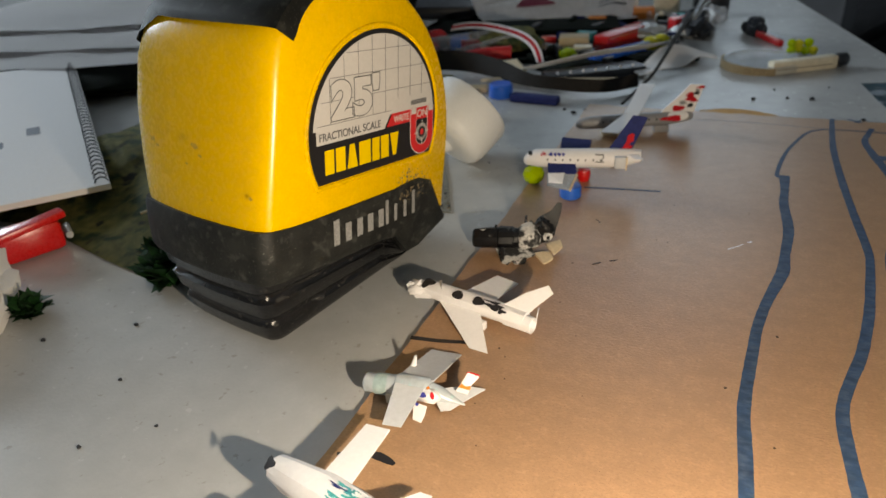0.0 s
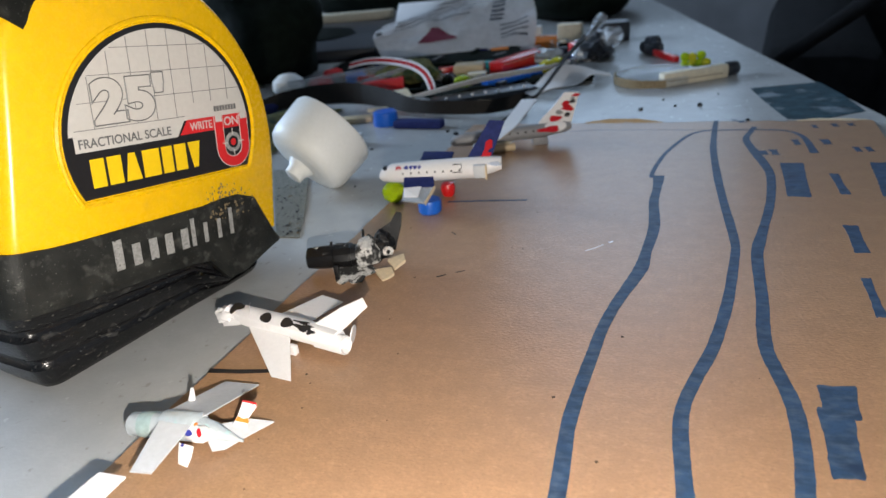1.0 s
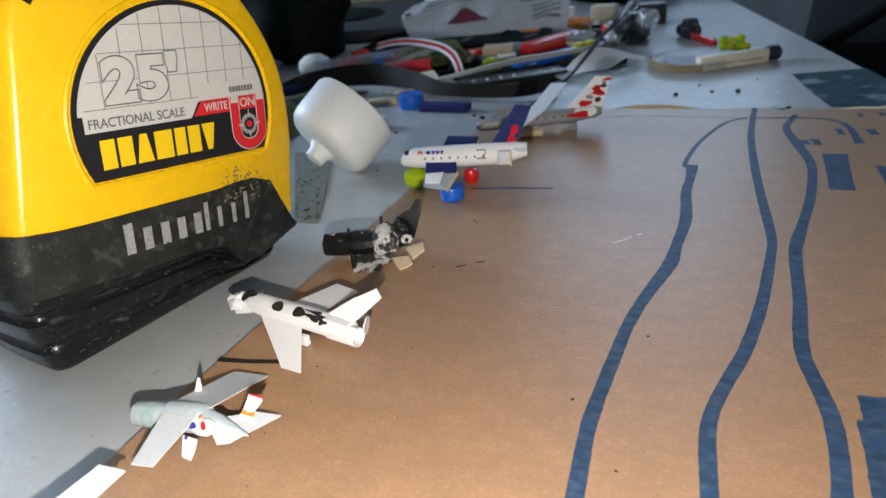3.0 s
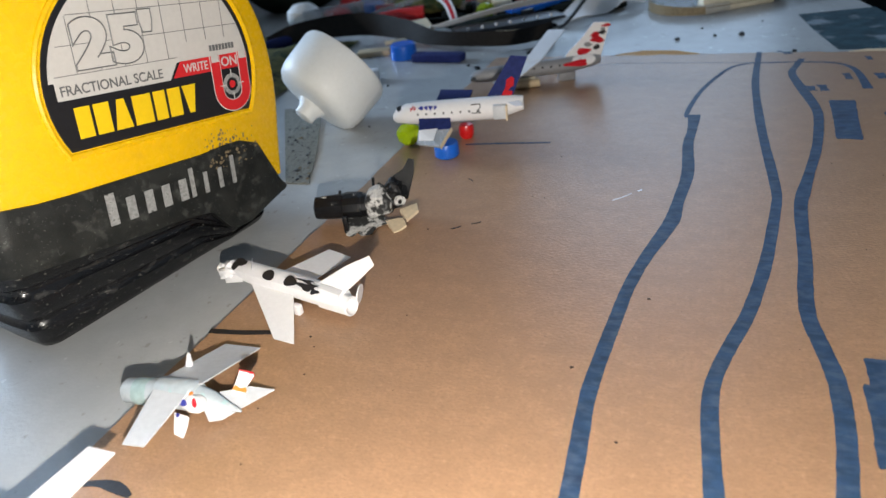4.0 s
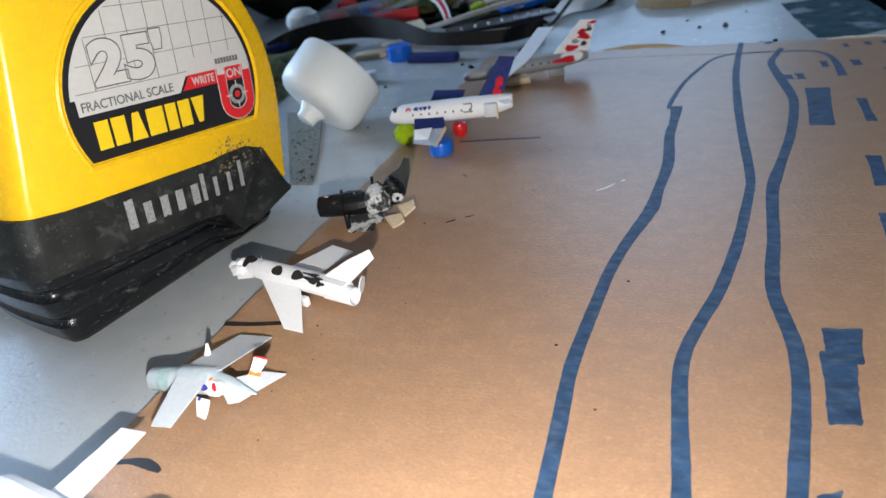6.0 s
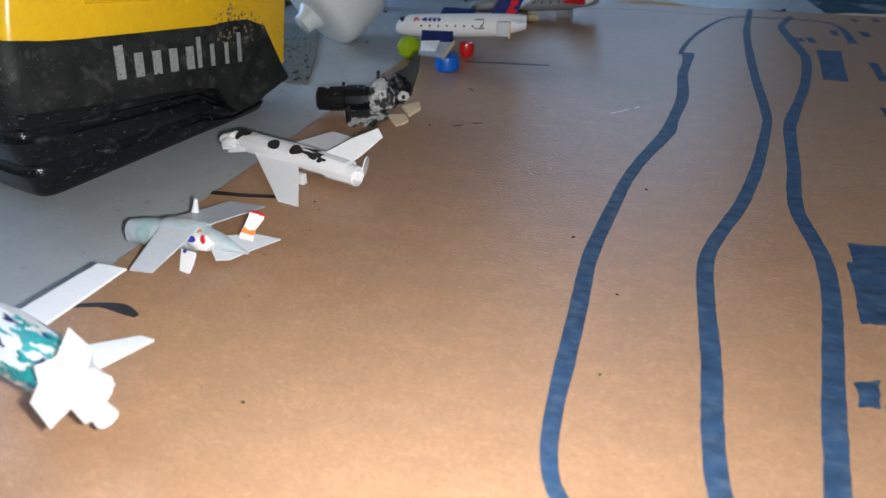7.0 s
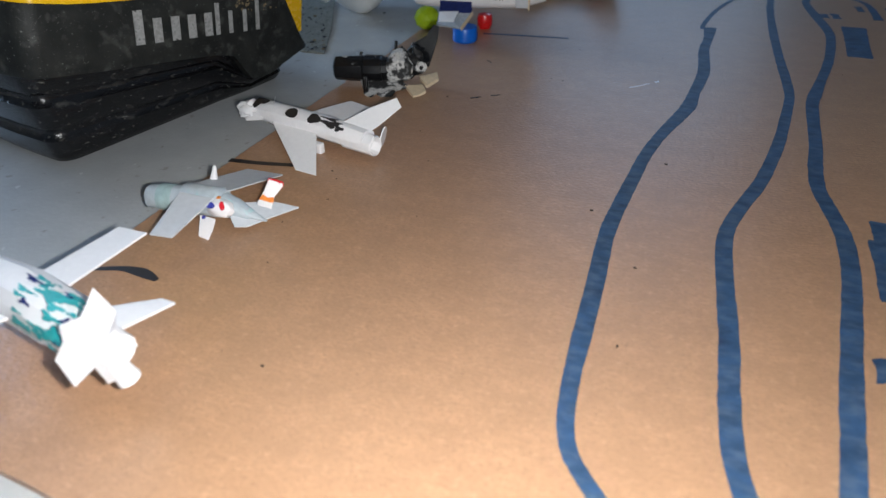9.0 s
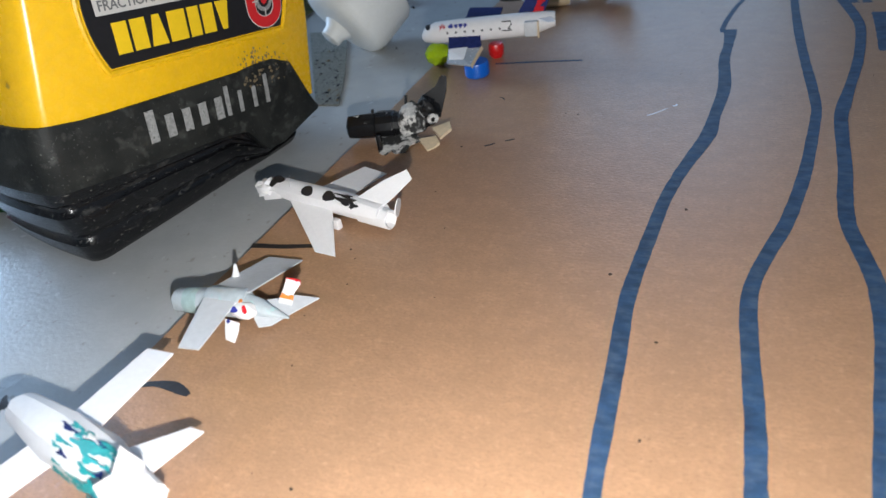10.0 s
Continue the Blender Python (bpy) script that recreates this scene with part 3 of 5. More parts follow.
def dome(r, zlow, n=40):
    """Circle cut off at the level zlow, from its left end over the top."""
    a0 = math.asin(max(-1, min(1, (zlow - CZ) / r)))
    turn = [math.cos(math.pi - a0 - (math.pi - 2 * a0) * i / n) for i in range(n + 1)]
    return [(CU + r * turn[i] * (1.045 if turn[i] < 0 else 1.0), CZ + r * math.sin(math.pi - a0 - (math.pi - 2 * a0) * i / n)) for i in range(n + 1)]


label = part("side_label", flat_poly(dome(CR + 0.06, CZ - 1.26), 0.03), "label_black", tape, "round-topped black and grey printed label", m=face_m(0.03))
part("grey_field", flat_poly(dome(CR - 0.07, CZ + 0.30)), "label_grey", label, m=face_m(0.042))
part("grey_strip", flat_poly([(CU - 2.72, CZ + 0.30), (CU - 2.72, CZ - 0.10), (CU + 0.20, CZ - 0.10), (CU + 0.47, CZ + 0.30)]), "label_grey", label, m=face_m(0.042))
for i in range(1, 9):
    u = CU - CR + 0.06 + i * 0.60
    zt = CZ + math.sqrt(max(0.01, (CR - 0.09) ** 2 - (u - CU) ** 2))
    if zt > CZ + 0.6:
        part("grid_line", box(B(), u - 0.008, u + 0.008, CZ + (0.42 if u < CU + 0.6 else 0.75), zt, -0.006, 0.0), "print_dark", label, m=face_m(0.048))
for z in (0.42, 1.05, 1.68, 2.30):
    h = math.sqrt(max(0, (CR - 0.09) ** 2 - z ** 2))
    part("grid_line", box(B(), CU - h, CU + (0.5 if z < 0.5 else h), CZ + z - 0.008, CZ + z + 0.008, -0.006, 0.0), "print_dark", label, m=face_m(0.049))
part("number_fill", fitted("25'", CU - 2.14, CU + 0.0, CZ + 0.46, CZ + 1.66, 0.0, 0.06), "label_grey", label, m=face_m(0.052))
part("number_outline", fitted("25'", CU - 2.14, CU + 0.0, CZ + 0.46, CZ + 1.66, 0.011, 0.06), "print_dark", label, "outlined number", m=face_m(0.056))
part("scale_caption", fitted("FRACTIONAL SCALE", CU - 2.62, CU + 0.0, CZ - 0.01, CZ + 0.22, 0.0, 0.012), "print_dark", label, "small dark capitals", m=face_m(0.054))
part("banner", flat_poly([(CU + 0.29, CZ - 0.07), (CU + 2.72, CZ - 0.07), (CU + 2.72, CZ + 0.31), (CU + 0.56, CZ + 0.31)]), "print_red", label, "red banner", m=face_m(0.054))
part("banner_caption", fitted("WRITE", CU + 0.62, CU + 1.38, CZ + 0.01, CZ + 0.23, 0.0, 0.012), "label_grey", label, m=face_m(0.066))
MU = CU + 2.08
arm = [V(MU - 0.46, CZ + 0.32, 0), V(MU - 0.46, CZ - 0.55, 0)] + [V(MU + 0.46 * math.cos(a), CZ - 0.65 + 0.42 * math.sin(a), 0) for a in (math.pi + math.pi * i / 10 for i in range(11))] + [V(MU + 0.46, CZ - 0.55, 0), V(MU + 0.46, CZ + 0.32, 0)]
part("magnet_outline", ribbon(B(), arm, 0.165, 0.008), "label_grey", label, m=face_m(0.062))
part("magnet", ribbon(B(), arm, 0.14, 0.008), "print_red", label, "red horseshoe magnet picture", m=face_m(0.070))
bm = B()
box(bm, MU - 0.58, MU - 0.34, CZ + 0.14, CZ + 0.34, 0, 0.008)
box(bm, MU + 0.34, MU + 0.58, CZ + 0.14, CZ + 0.34, 0, 0.008)
part("magnet_tips", bm, "label_grey", label, m=face_m(0.075))
part("banner_word", fitted("ON", MU - 0.26, MU + 0.26, CZ + 0.0, CZ + 0.25, 0.0, 0.012), "label_grey", label, m=face_m(0.068))


def disc(u, z, r, n=24):
    return [(u + r * math.cos(2 * math.pi * i / n), z + r * math.sin(2 * math.pi * i / n)) for i in range(n)]


TZ = CZ - 0.50
part("target_disc", flat_poly(disc(MU, TZ, 0.29)), "silver_ink", label, m=face_m(0.066))
part("target_ring", ribbon(B(), [V(MU + 0.13 * math.cos(2 * math.pi * i / 20), TZ + 0.13 * math.sin(2 * math.pi * i / 20), 0) for i in range(21)], 0.05, 0.006), "label_black", label, m=face_m(0.070))
part("target_dot", flat_poly(disc(MU, TZ, 0.10)), "print_red", label, m=face_m(0.074))
bm = B()
for a, b, c, d in ((-0.40, -0.22, -0.015, 0.015), (0.22, 0.40, -0.015, 0.015), (-0.015, 0.015, -0.40, -0.22), (-0.015, 0.015, 0.22, 0.40)):
    box(bm, MU + a, MU + b, TZ + c, TZ + d, 0, 0.006)
part("target_cross", bm, "label_grey", label, m=face_m(0.072))
rim = [V(u, z, 0) for u, z in dome(CR + 0.17, CZ - 1.37)]
rim += [rim[-1].lerp(rim[0], i / 12) for i in range(1, 13)]
part("label_rim", tube(B(), rim, 0.085, 8), "yellow", tape, m=face_m(-0.02))
for v, z, r in ((4.05, 5.35, 0.11), (3.85, 5.2, 0.06), (2.15, 5.45, 0.10), (2.0, 5.2, 0.05), (0.35, 4.3, 0.06), (2.6, 4.9, 0.04)):
    bm = B()
    vs = [bm.verts.new(bowed(V(0, v + r * (1.3 + 0.4 * math.sin(5 * k + v)) * math.cos(k * 0.785), z + r * (0.8 + 0.4 * math.cos(3 * k + v)) * math.sin(k * 0.785))) - V(0.012, 0, 0)) for k in range(8)]
    bm.faces.new(vs)
    part("dirt_mark", bm, "smudge", tape)
rg = random.Random(31)
for i in range(110):
    if i < 80:
        u, z, lift, r = rg.gauss(CU + 1.55, 0.38), CZ - 2.12 + 0.45 * rg.random() ** 1.8, 0.012, rg.uniform(0.010, 0.045)
    else:
        u, z, lift, r = rg.gauss(CU + 1.5, 0.45), CZ - 2.2 - 0.5 * rg.random(), 0.138, rg.uniform(0.02, 0.06)
    pts = [(u + r * rg.uniform(0.4, 1.2) * math.cos(k * 1.05), z + r * rg.uniform(0.4, 1.3) * math.sin(k * 1.05)) for k in range(6)]
    part("dust_fleck", flat_poly(pts, 0.006), "dust", tape, m=face_m(lift))
# maker's mark: seven plain yellow blocks; base mark: nine plain grey bars; code: small bars
u = CU - 2.42
for i, w in enumerate((0.42, 0.44, 0.50, 0.56, 0.38, 0.42, 0.46)):
    lean = 0.13 if i in (2, 6) else 0.0
    flip = 1 if i != 6 else -1
    low, top_in = (0.0, lean) if flip > 0 else (lean, 0.0)
    part("mark_block", flat_poly([(u + low, CZ - 1.0), (u + w - 0.05 - low, CZ - 1.0), (u + w - 0.05 - top_in, CZ - 0.29), (u + top_in, CZ - 0.29)]), "print_yellow", label, m=face_m(0.042))
    u += w + 0.03
for i in range(8):
    part("code_bar", flat_poly([(CU + 1.52 + i * 0.105, CZ + 0.44), (CU + 1.595 + i * 0.105, CZ + 0.44), (CU + 1.595 + i * 0.105, CZ + 0.59), (CU + 1.52 + i * 0.105, CZ + 0.59)]), "print_dark", label, m=face_m(0.054))
u = CU - 2.26
for i, w in enumerate((0.50, 0.50, 0.48, 0.50, 0.34, 0.42, 0.48, 0.44, 0.46)):
    h = 0.80 if i in (0, 5, 8) else 0.58
    thick = 0.24 if i < 5 else 0.13
    z0 = CZ - 3.19
    part("base_mark", flat_poly([(u, z0), (u + thick, z0), (u + thick, z0 + h), (u, z0 + h)], 0.02), "silver_ink", tape, m=face_m(0.138))
    u += w + 0.015

# ---------------------------------------------------------------- paper planes
PLANES = "paper planes along the card"


def patch_on(x, ang, r, sx, sa, n=14, cz=0.5, lift=0.012, wob=0.0, cy=0.0):
    """A painted patch that hugs a tube along x: middle at (x, angle), half length sx, half angle sa in degrees."""
    bm = B()
    pts = []
    for i in range(n):
        t = 2 * math.pi * i / n
        k = 1 + wob * math.sin(3 * t + x * 7)
        a = radians(ang + sa * math.sin(t) * k)
        pts.append((x + sx * math.cos(t) * k, a))
    cen = (x, radians(ang))
    R2 = r + lift
    c = bm.verts.new(V(cen[0], cy + R2 * math.cos(cen[1]), cz + R2 * math.sin(cen[1])))
    ring = [bm.verts.new(V(px, cy + R2 * math.cos(a), cz + R2 * math.sin(a))) for px, a in pts]
    for i in range(n):
        bm.faces.new((c, ring[i], ring[(i + 1) % n]))
    return bm


def fuselage(stations, seg=20, crush=0.0, seed=0):
    """Rings (x, radius, centre height, flattening)."""
    rings = []
    for x, r, cz, fl in stations:
        ring = []
        for i in range(seg):
            a = 2 * math.pi * i / seg
            k = 1 + crush * noise.noise(V(x * 1.7 + seed, math.cos(a) * 1.5, math.sin(a) * 1.5))
            ring.append(V(x, r * math.cos(a) * k, cz + r * fl * math.sin(a) * k))
        rings.append(ring)
    return loft(B(), rings)


# white jet with black spots
jet = thing("paper_plane", "white folded paper jet with black ink spots", "paper plane", -7.36, 11.98, 0, 166.8, PLANES)
part("fuselage", fuselage([(2.05, 0.10, 0.52, 1), (1.95, 0.20, 0.52, 0.95), (1.5, 0.27, 0.52, 1), (1.0, 0.30, 0.51, 1), (-0.5, 0.31, 0.50, 1), (-1.3, 0.29, 0.48, 1), (-1.75, 0.27, 0.46, 1)], seg=12, crush=0.10), "paper", jet, soft=28)
part("wing", slab(B(), [V(1.2, 0.2, 0.46), V(-0.40, 0.3, 0.43), V(-1.26, 1.36, 0.03), V(-0.68, 1.42, 0.05)], 0.022), "paper", jet)
part("wing", slab(B(), [V(0.66, -0.2, 0.50), V(0.22, -1.78, 0.44), V(-0.60, -1.68, 0.44), V(-0.45, -0.2, 0.50)][::-1], 0.022), "paper", jet)
part("tail_fin", slab(B(), [V(-1.0, -0.04, 0.76), V(-1.50, -0.50, 1.06), V(-2.06, -0.80, 1.31), V(-2.28, -0.66, 1.19), V(-1.88, -0.30, 0.78), V(-1.8, -0.04, 0.70)], 0.022), "paper", jet)
part("tail_collar", fuselage([(-1.06, 0.20, 0.40, 0.95), (-1.12, 0.25, 0.40, 1.0), (-1.98, 0.25, 0.38, 1.0), (-2.0, 0.22, 0.38, 1.0), (-1.6, 0.18, 0.38, 0.9)], seg=12, crush=0.08, seed=3), "paper", jet, "rolled paper collar", m=pose(0, 0.03, 0), soft=30)
part("tail_disc", lathe(B(), [(0.001, 0), (0.24, 0.0), (0.24, 0.03), (0.001, 0.03)], 16, pose(-1.93, -0.38, 0.46, 0, 80, 20)), "paper", jet)
bm = lump(B(), 0.36, 0.27, 0.22, 0.55, 2.3, 3, at=(2.0, 0.12, 0.50), flat=False)
part("crumpled_nose", bm, "paper", jet, "crumpled paper nose", soft=15)
part("nose_fold", slab(B(), [V(2.42, 0.10, 0.40), V(1.85, 0.44, 0.36), V(1.35, 0.32, 0.44), V(1.5, 0.1, 0.62), V(2.2, -0.05, 0.60)], 0.02), "paper", jet, "torn paper fold")
part("canopy_fold", slab(B(), [V(1.32, -0.12, 0.80), V(1.02, 0.22, 0.78), V(1.10, 0.02, 1.02)], 0.02), "paper", jet)
part("cockpit_mark", patch_on(1.60, 80, 0.27, 0.20, 42, cz=0.52, lift=0.03, wob=0.35), "ink_black", jet)
for x, ang, sx, sa, wob in ((0.45, 56, 0.19, 26, 0.08), (-0.27, 56, 0.20, 25, 0.16), (-0.80, 50, 0.26, 15, 0.35), (-0.72, 74, 0.26, 8, 0.4), (-1.08, 40, 0.13, 13, 0.4), (-1.0, 62, 0.12, 6, 0.3)):
    part("ink_spot", patch_on(x, ang, 0.305, sx, sa, cz=0.50, lift=0.022, wob=wob), "ink_black", jet, "black ink spot")
part("peg", box(B(), -0.62, -0.40, 0.30, 0.46, 0.0, 0.26, 0.02), "paper", jet)

# grey taped propeller plane
prop = thing("paper_plane", "pale grey taped paper plane with red and blue roundel", "paper plane", -7.77, 8.02, 0, 182.1, PLANES)
part("fuselage", fuselage([(1.27, 0.20, 0.34, 1), (1.22, 0.25, 0.34, 1), (0.7, 0.28, 0.36, 1), (0.2, 0.30, 0.40, 1.05), (-0.4, 0.28, 0.40, 1.05), (-0.85, 0.19, 0.34, 1), (-1.2, 0.09, 0.24, 0.8), (-1.45, 0.03, 0.16, 0.6)], crush=0.16, seed=4), "paper_grey", prop)
part("nose_band", fuselage([(0.95, 0.285, 0.35, 1), (0.90, 0.293, 0.352, 1), (0.62, 0.296, 0.365, 1), (0.58, 0.288, 0.366, 1)], crush=0.10, seed=4), "teal_tape", prop, "faded teal tape band")
part("wing", slab(B(), [V(0.34, 0.02, 0.70), V(0.17, 1.45, 0.46), V(-0.30, 1.43, 0.46), V(-0.44, 0.36, 0.62), V(-0.52, 0.0, 0.70)][::-1], 0.03), "wing_grey", prop)
part("wing", slab(B(), [V(0.34, -0.02, 0.70), V(0.10, -1.90, 0.18), V(-0.77, -1.93, 0.14), V(-0.62, -0.1, 0.68)], 0.03), "wing_grey", prop)
part("wing_centre", fuselage([(0.36, 0.26, 0.46, 1), (0.30, 0.31, 0.44, 1), (-0.48, 0.31, 0.43, 1), (-0.56, 0.26, 0.42, 1)], crush=0.1, seed=7), "paper_grey", prop, "taped wing root")
part("tail_plane", slab(B(), [V(-0.85, -0.25, 0.36), V(-1.30, -0.62, 0.24), V(-1.78, -0.74, 0.12), V(-1.40, -0.18, 0.13), V(-1.14, 0.24, 0.13), V(-0.92, 0.36, 0.16), V(-0.78, 0.24, 0.28)], 0.03), "wing_grey", prop)
part("tail_fin", slab(B(), [V(-1.18, -0.18, 0.44), V(-1.48, -0.18, 0.40), V(-1.56, -0.25, 0.66), V(-1.74, -0.33, 0.88), V(-1.46, -0.31, 0.95), V(-1.34, -0.25, 0.70)], 0.06), "paper", prop)
part("fin_stripe", slab(B(), [V(-1.42, -0.29, 0.87), V(-1.58, -0.30, 0.84), V(-1.70, -0.32, 0.83), V(-1.755, -0.34, 0.92), V(-1.60, -0.33, 0.96), V(-1.45, -0.32, 0.975)], 0.08), "red", prop)
part("fin_stripe", slab(B(), [V(-1.24, -0.20, 0.54), V(-1.50, -0.20, 0.50), V(-1.55, -0.23, 0.60), V(-1.42, -0.22, 0.57), V(-1.32, -0.22, 0.64)], 0.075), "orange", prop)
part("roundel", lump(B(), 0.30, 0.17, 0.19, 0.25, 2, 6, at=(-0.60, 0.24, 0.46), flat=False), "paper", prop, "white painted blob")
part("roundel_mark", lathe(B(), [(0.001, 0), (0.085, 0), (0.075, 0.02), (0.001, 0.03)], 12, pose(-0.47, 0.36, 0.57, -45, 0, 0) @ Matrix.Diagonal((1.25, 0.8, 1, 1))), "blue_ink", prop, "blue dot")
part("roundel_mark", lathe(B(), [(0.001, 0), (0.075, 0), (0.065, 0.02), (0.001, 0.03)], 12, pose(-0.72, 0.34, 0.585, -45, 0, 30) @ Matrix.Diagonal((0.7, 1.3, 1, 1))), "red", prop, "red dot")
part("roundel_mark", lathe(B(), [(0.001, 0), (0.05, 0), (0.001, 0.02)], 8, pose(-0.56, 0.18, 0.66, -20, 0, 0)), "orange", prop, "orange dot")
part("stub", tube(B(), [V(0.20, -0.76, 0.46), V(0.16, -0.78, 0.62), V(0.12, -0.79, 0.80)], lambda k: 0.09 - 0.055 * k, 8), "paper", prop, "white upright stub")
part("stub", slab(B(), [V(-0.24, 0.44, 0.36), V(-0.62, 0.50, 0.36), V(-0.60, 0.62, 0.20), V(-0.52, 0.74, 0.01), V(-0.28, 0.68, 0.03), V(-0.27, 0.58, 0.2)], 0.04), "paper", prop, "white paper tag")
part("tag_mark", lathe(B(), [(0.001, 0), (0.045, 0), (0.001, 0.02)], 8, pose(-0.36, 0.50, 0.36, -40, 0, 0)), "blue_ink", prop)
part("leg", box(B(), 0.45, 0.6, 0.15, 0.3, 0.0, 0.3, 0.02), "paper_aged", prop)

# black taped plane
dark = thing("paper_plane", "black taped paper plane with torn white patches", "paper plane", -7.32, 16.23, 0, 193.0, PLANES)
part("fuselage", fuselage([(1.42, 0.24, 0.46, 1), (1.36, 0.33, 0.46, 1), (0.95, 0.39, 0.47, 0.95), (0.55, 0.40, 0.47, 0.95), (0.50, 0.36, 0.46, 1), (0.1, 0.37, 0.48, 1), (-0.4, 0.33, 0.5, 1), (-1.2, 0.18, 0.55, 1)], seg=12, crush=0.16, seed=9), "black_tape", dark, soft=22)
part("tape_band", fuselage([(0.50, 0.41, 0.47, 0.98), (0.44, 0.425, 0.47, 0.98), (0.02, 0.41, 0.48, 1), (-0.04, 0.38, 0.48, 1)], seg=12, crush=0.12, seed=9), "black_tape", dark, "overlapped black tape band", soft=22)
part("torn_wrap", fuselage([(-0.20, 0.36, 0.52, 1.1), (-0.30, 0.42, 0.54, 1.15), (-0.62, 0.41, 0.58, 1.2), (-0.86, 0.33, 0.55, 1.05), (-0.95, 0.26, 0.52, 1)], seg=11, crush=0.35, seed=2), "torn", dark, "torn white paper wrap", soft=18)
part("tail_fin", slab(B(), [V(-0.62, -0.20, 0.78), V(-1.40, -0.02, 0.62), V(-1.62, -0.36, 1.30), V(-1.66, -0.46, 1.62), V(-1.50, -0.46, 1.66), V(-1.30, -0.40, 1.36), V(-0.86, -0.34, 1.12)], 0.07), "black_tape", dark)
part("tail_block", lump(B(), 0.30, 0.30, 0.34, 0.5, 2, 5, at=(-1.05, -0.12, 0.82), flat=False), "black_tape", dark, soft=18)
part("wing", slab(B(), [V(0.62, 0.25, 0.22), V(0.36, 0.95, 0.06), V(0.18, 1.06, 0.02), V(0.02, 0.90, 0.08), V(-0.12, 1.02, 0.02), V(-0.42, 0.98, 0.04), V(-0.50, 0.70, 0.10), V(-0.86, 0.50, 0.14), V(-0.6, 0.25, 0.24)][::-1], 0.04), "torn", dark, "torn white lower wing")
part("wing", slab(B(), [V(0.5, -0.2, 0.3), V(0.2, -0.95, 0.25), V(-0.35, -0.9, 0.25), V(-0.45, -0.2, 0.3)], 0.04), "black_tape", dark)
part("leg", box(B(), 0.28, 0.42, 0.72, 0.84, 0.0, 0.52, 0.02), "black_tape", dark)
part("tail_plane", slab(B(), [V(-1.14, 0.16, 0.34), V(-1.62, -0.14, 0.36), V(-1.70, 0.20, 0.30), V(-1.40, 0.58, 0.22)], 0.09), "cream", dark, "cream paper tail plane")
part("tail_plane", slab(B(), [V(-0.74, 0.45, 0.16), V(-1.24, 0.30, 0.14), V(-1.38, 0.66, 0.10), V(-1.22, 0.86, 0.05), V(-1.06, 0.98, 0.05)], 0.08), "cream", dark, "cream paper tail plane")
part("tail_ring", lathe(B(), [(0.09, 0), (0.17, 0), (0.17, 0.12), (0.09, 0.12)], 14, pose(-1.20, 0.16, 0.60, 90, 0, 20)), "torn", dark)
part("tail_pin", tube(B(), [V(-1.20, 0.05, 0.60), V(-1.20, 0.22, 0.60)], 0.06, 8), "black_tape", dark)
for x, y, z, h in ((-0.42, -0.1, 0.98, 0.30), (0.62, -0.05, 0.85, 0.10)):
    part("spike", tube(B(), [V(x, y, z), V(x - 0.03, y - 0.02, z + h)], 0.045, 6), "black_tape", dark)
for x, a in ((1.05, 70), (0.75, 40), (0.2, 75)):
    part("scratch", patch_on(x, a, 0.395, 0.09, 5, 8, 0.475, 0.02, 0.45), "torn", dark)

# airliner on beads
liner = thing("paper_plane", "white paper airliner with navy wings and red-navy fin", "paper plane", -6.07, 21.93, 0, 190.4, PLANES)
Z = 1.28
part("fuselage", fuselage([(2.30, 0.10, Z - 0.1, 1), (2.18, 0.24, Z - 0.06, 1), (1.8, 0.36, Z, 1), (1.0, 0.40, Z, 1), (-1.2, 0.40, Z + 0.03, 1), (-1.9, 0.33, Z + 0.1, 1), (-2.32, 0.24, Z + 0.14, 1)], crush=0.03), "paper", liner)
root = part("wing", slab(B(), [V(1.32, 0.25, Z + 0.02), V(0.24, 0.2, Z + 0.02), V(0.14, 0.76, Z - 0.34), V(1.28, 0.76, Z - 0.34)], 0.07), "navy", liner, "navy wing root")
part("wing_tip", slab(B(), [V(1.29, 0.76, Z - 0.36), V(0.14, 0.74, Z - 0.36), V(0.40, 1.70, Z - 0.62), V(1.30, 1.30, Z - 0.62)], 0.05), "foil", root, "silver foil wing tip")
part("wing_fold", slab(B(), [V(1.28, 0.80, Z - 0.33), V(0.62, 0.78, Z - 0.31), V(0.70, 1.36, Z - 0.50), V(1.24, 1.20, Z - 0.54)], 0.03), "paper", root, "crumpled white fold")
part("wing_edge", slab(B(), [V(0.10, 0.78, Z - 0.40), V(0.14, 0.76, Z - 0.30), V(0.42, 1.72, Z - 0.58), V(0.38, 1.74, Z - 0.68)], 0.03), "cream", root)
part("wing", slab(B(), [V(0.9, -0.2, Z + 0.05), V(0.80, -1.75, Z + 0.24), V(-0.42, -1.45, Z + 0.24), V(-0.30, -0.2, Z + 0.05)][::-1], 0.06), "navy", liner, "navy wing")
part("tail_fin", slab(B(), [V(-1.02, -0.06, Z + 0.33), V(-1.92, -0.04, Z + 0.33), V(-2.50, -0.40, Z + 1.60), V(-1.95, -0.44, Z + 1.66)], 0.06), "navy", liner, "navy tail fin")
FIN_LOW, FIN_BACK, FIN_UP = V(-1.02, -0.06, Z + 0.33), V(-0.90, 0.02, 0.0), V(-0.755, -0.37, 1.30)


def on_fin(k, h):
    """A place on the near face of the tail fin, k from its front edge to its back, h from its foot up."""
    return FIN_LOW + FIN_BACK * (k * (1 - 0.38 * h)) + FIN_UP * h * (1 + 0.23 * (1 - k) * h) + V(0, 0.035, 0.012)


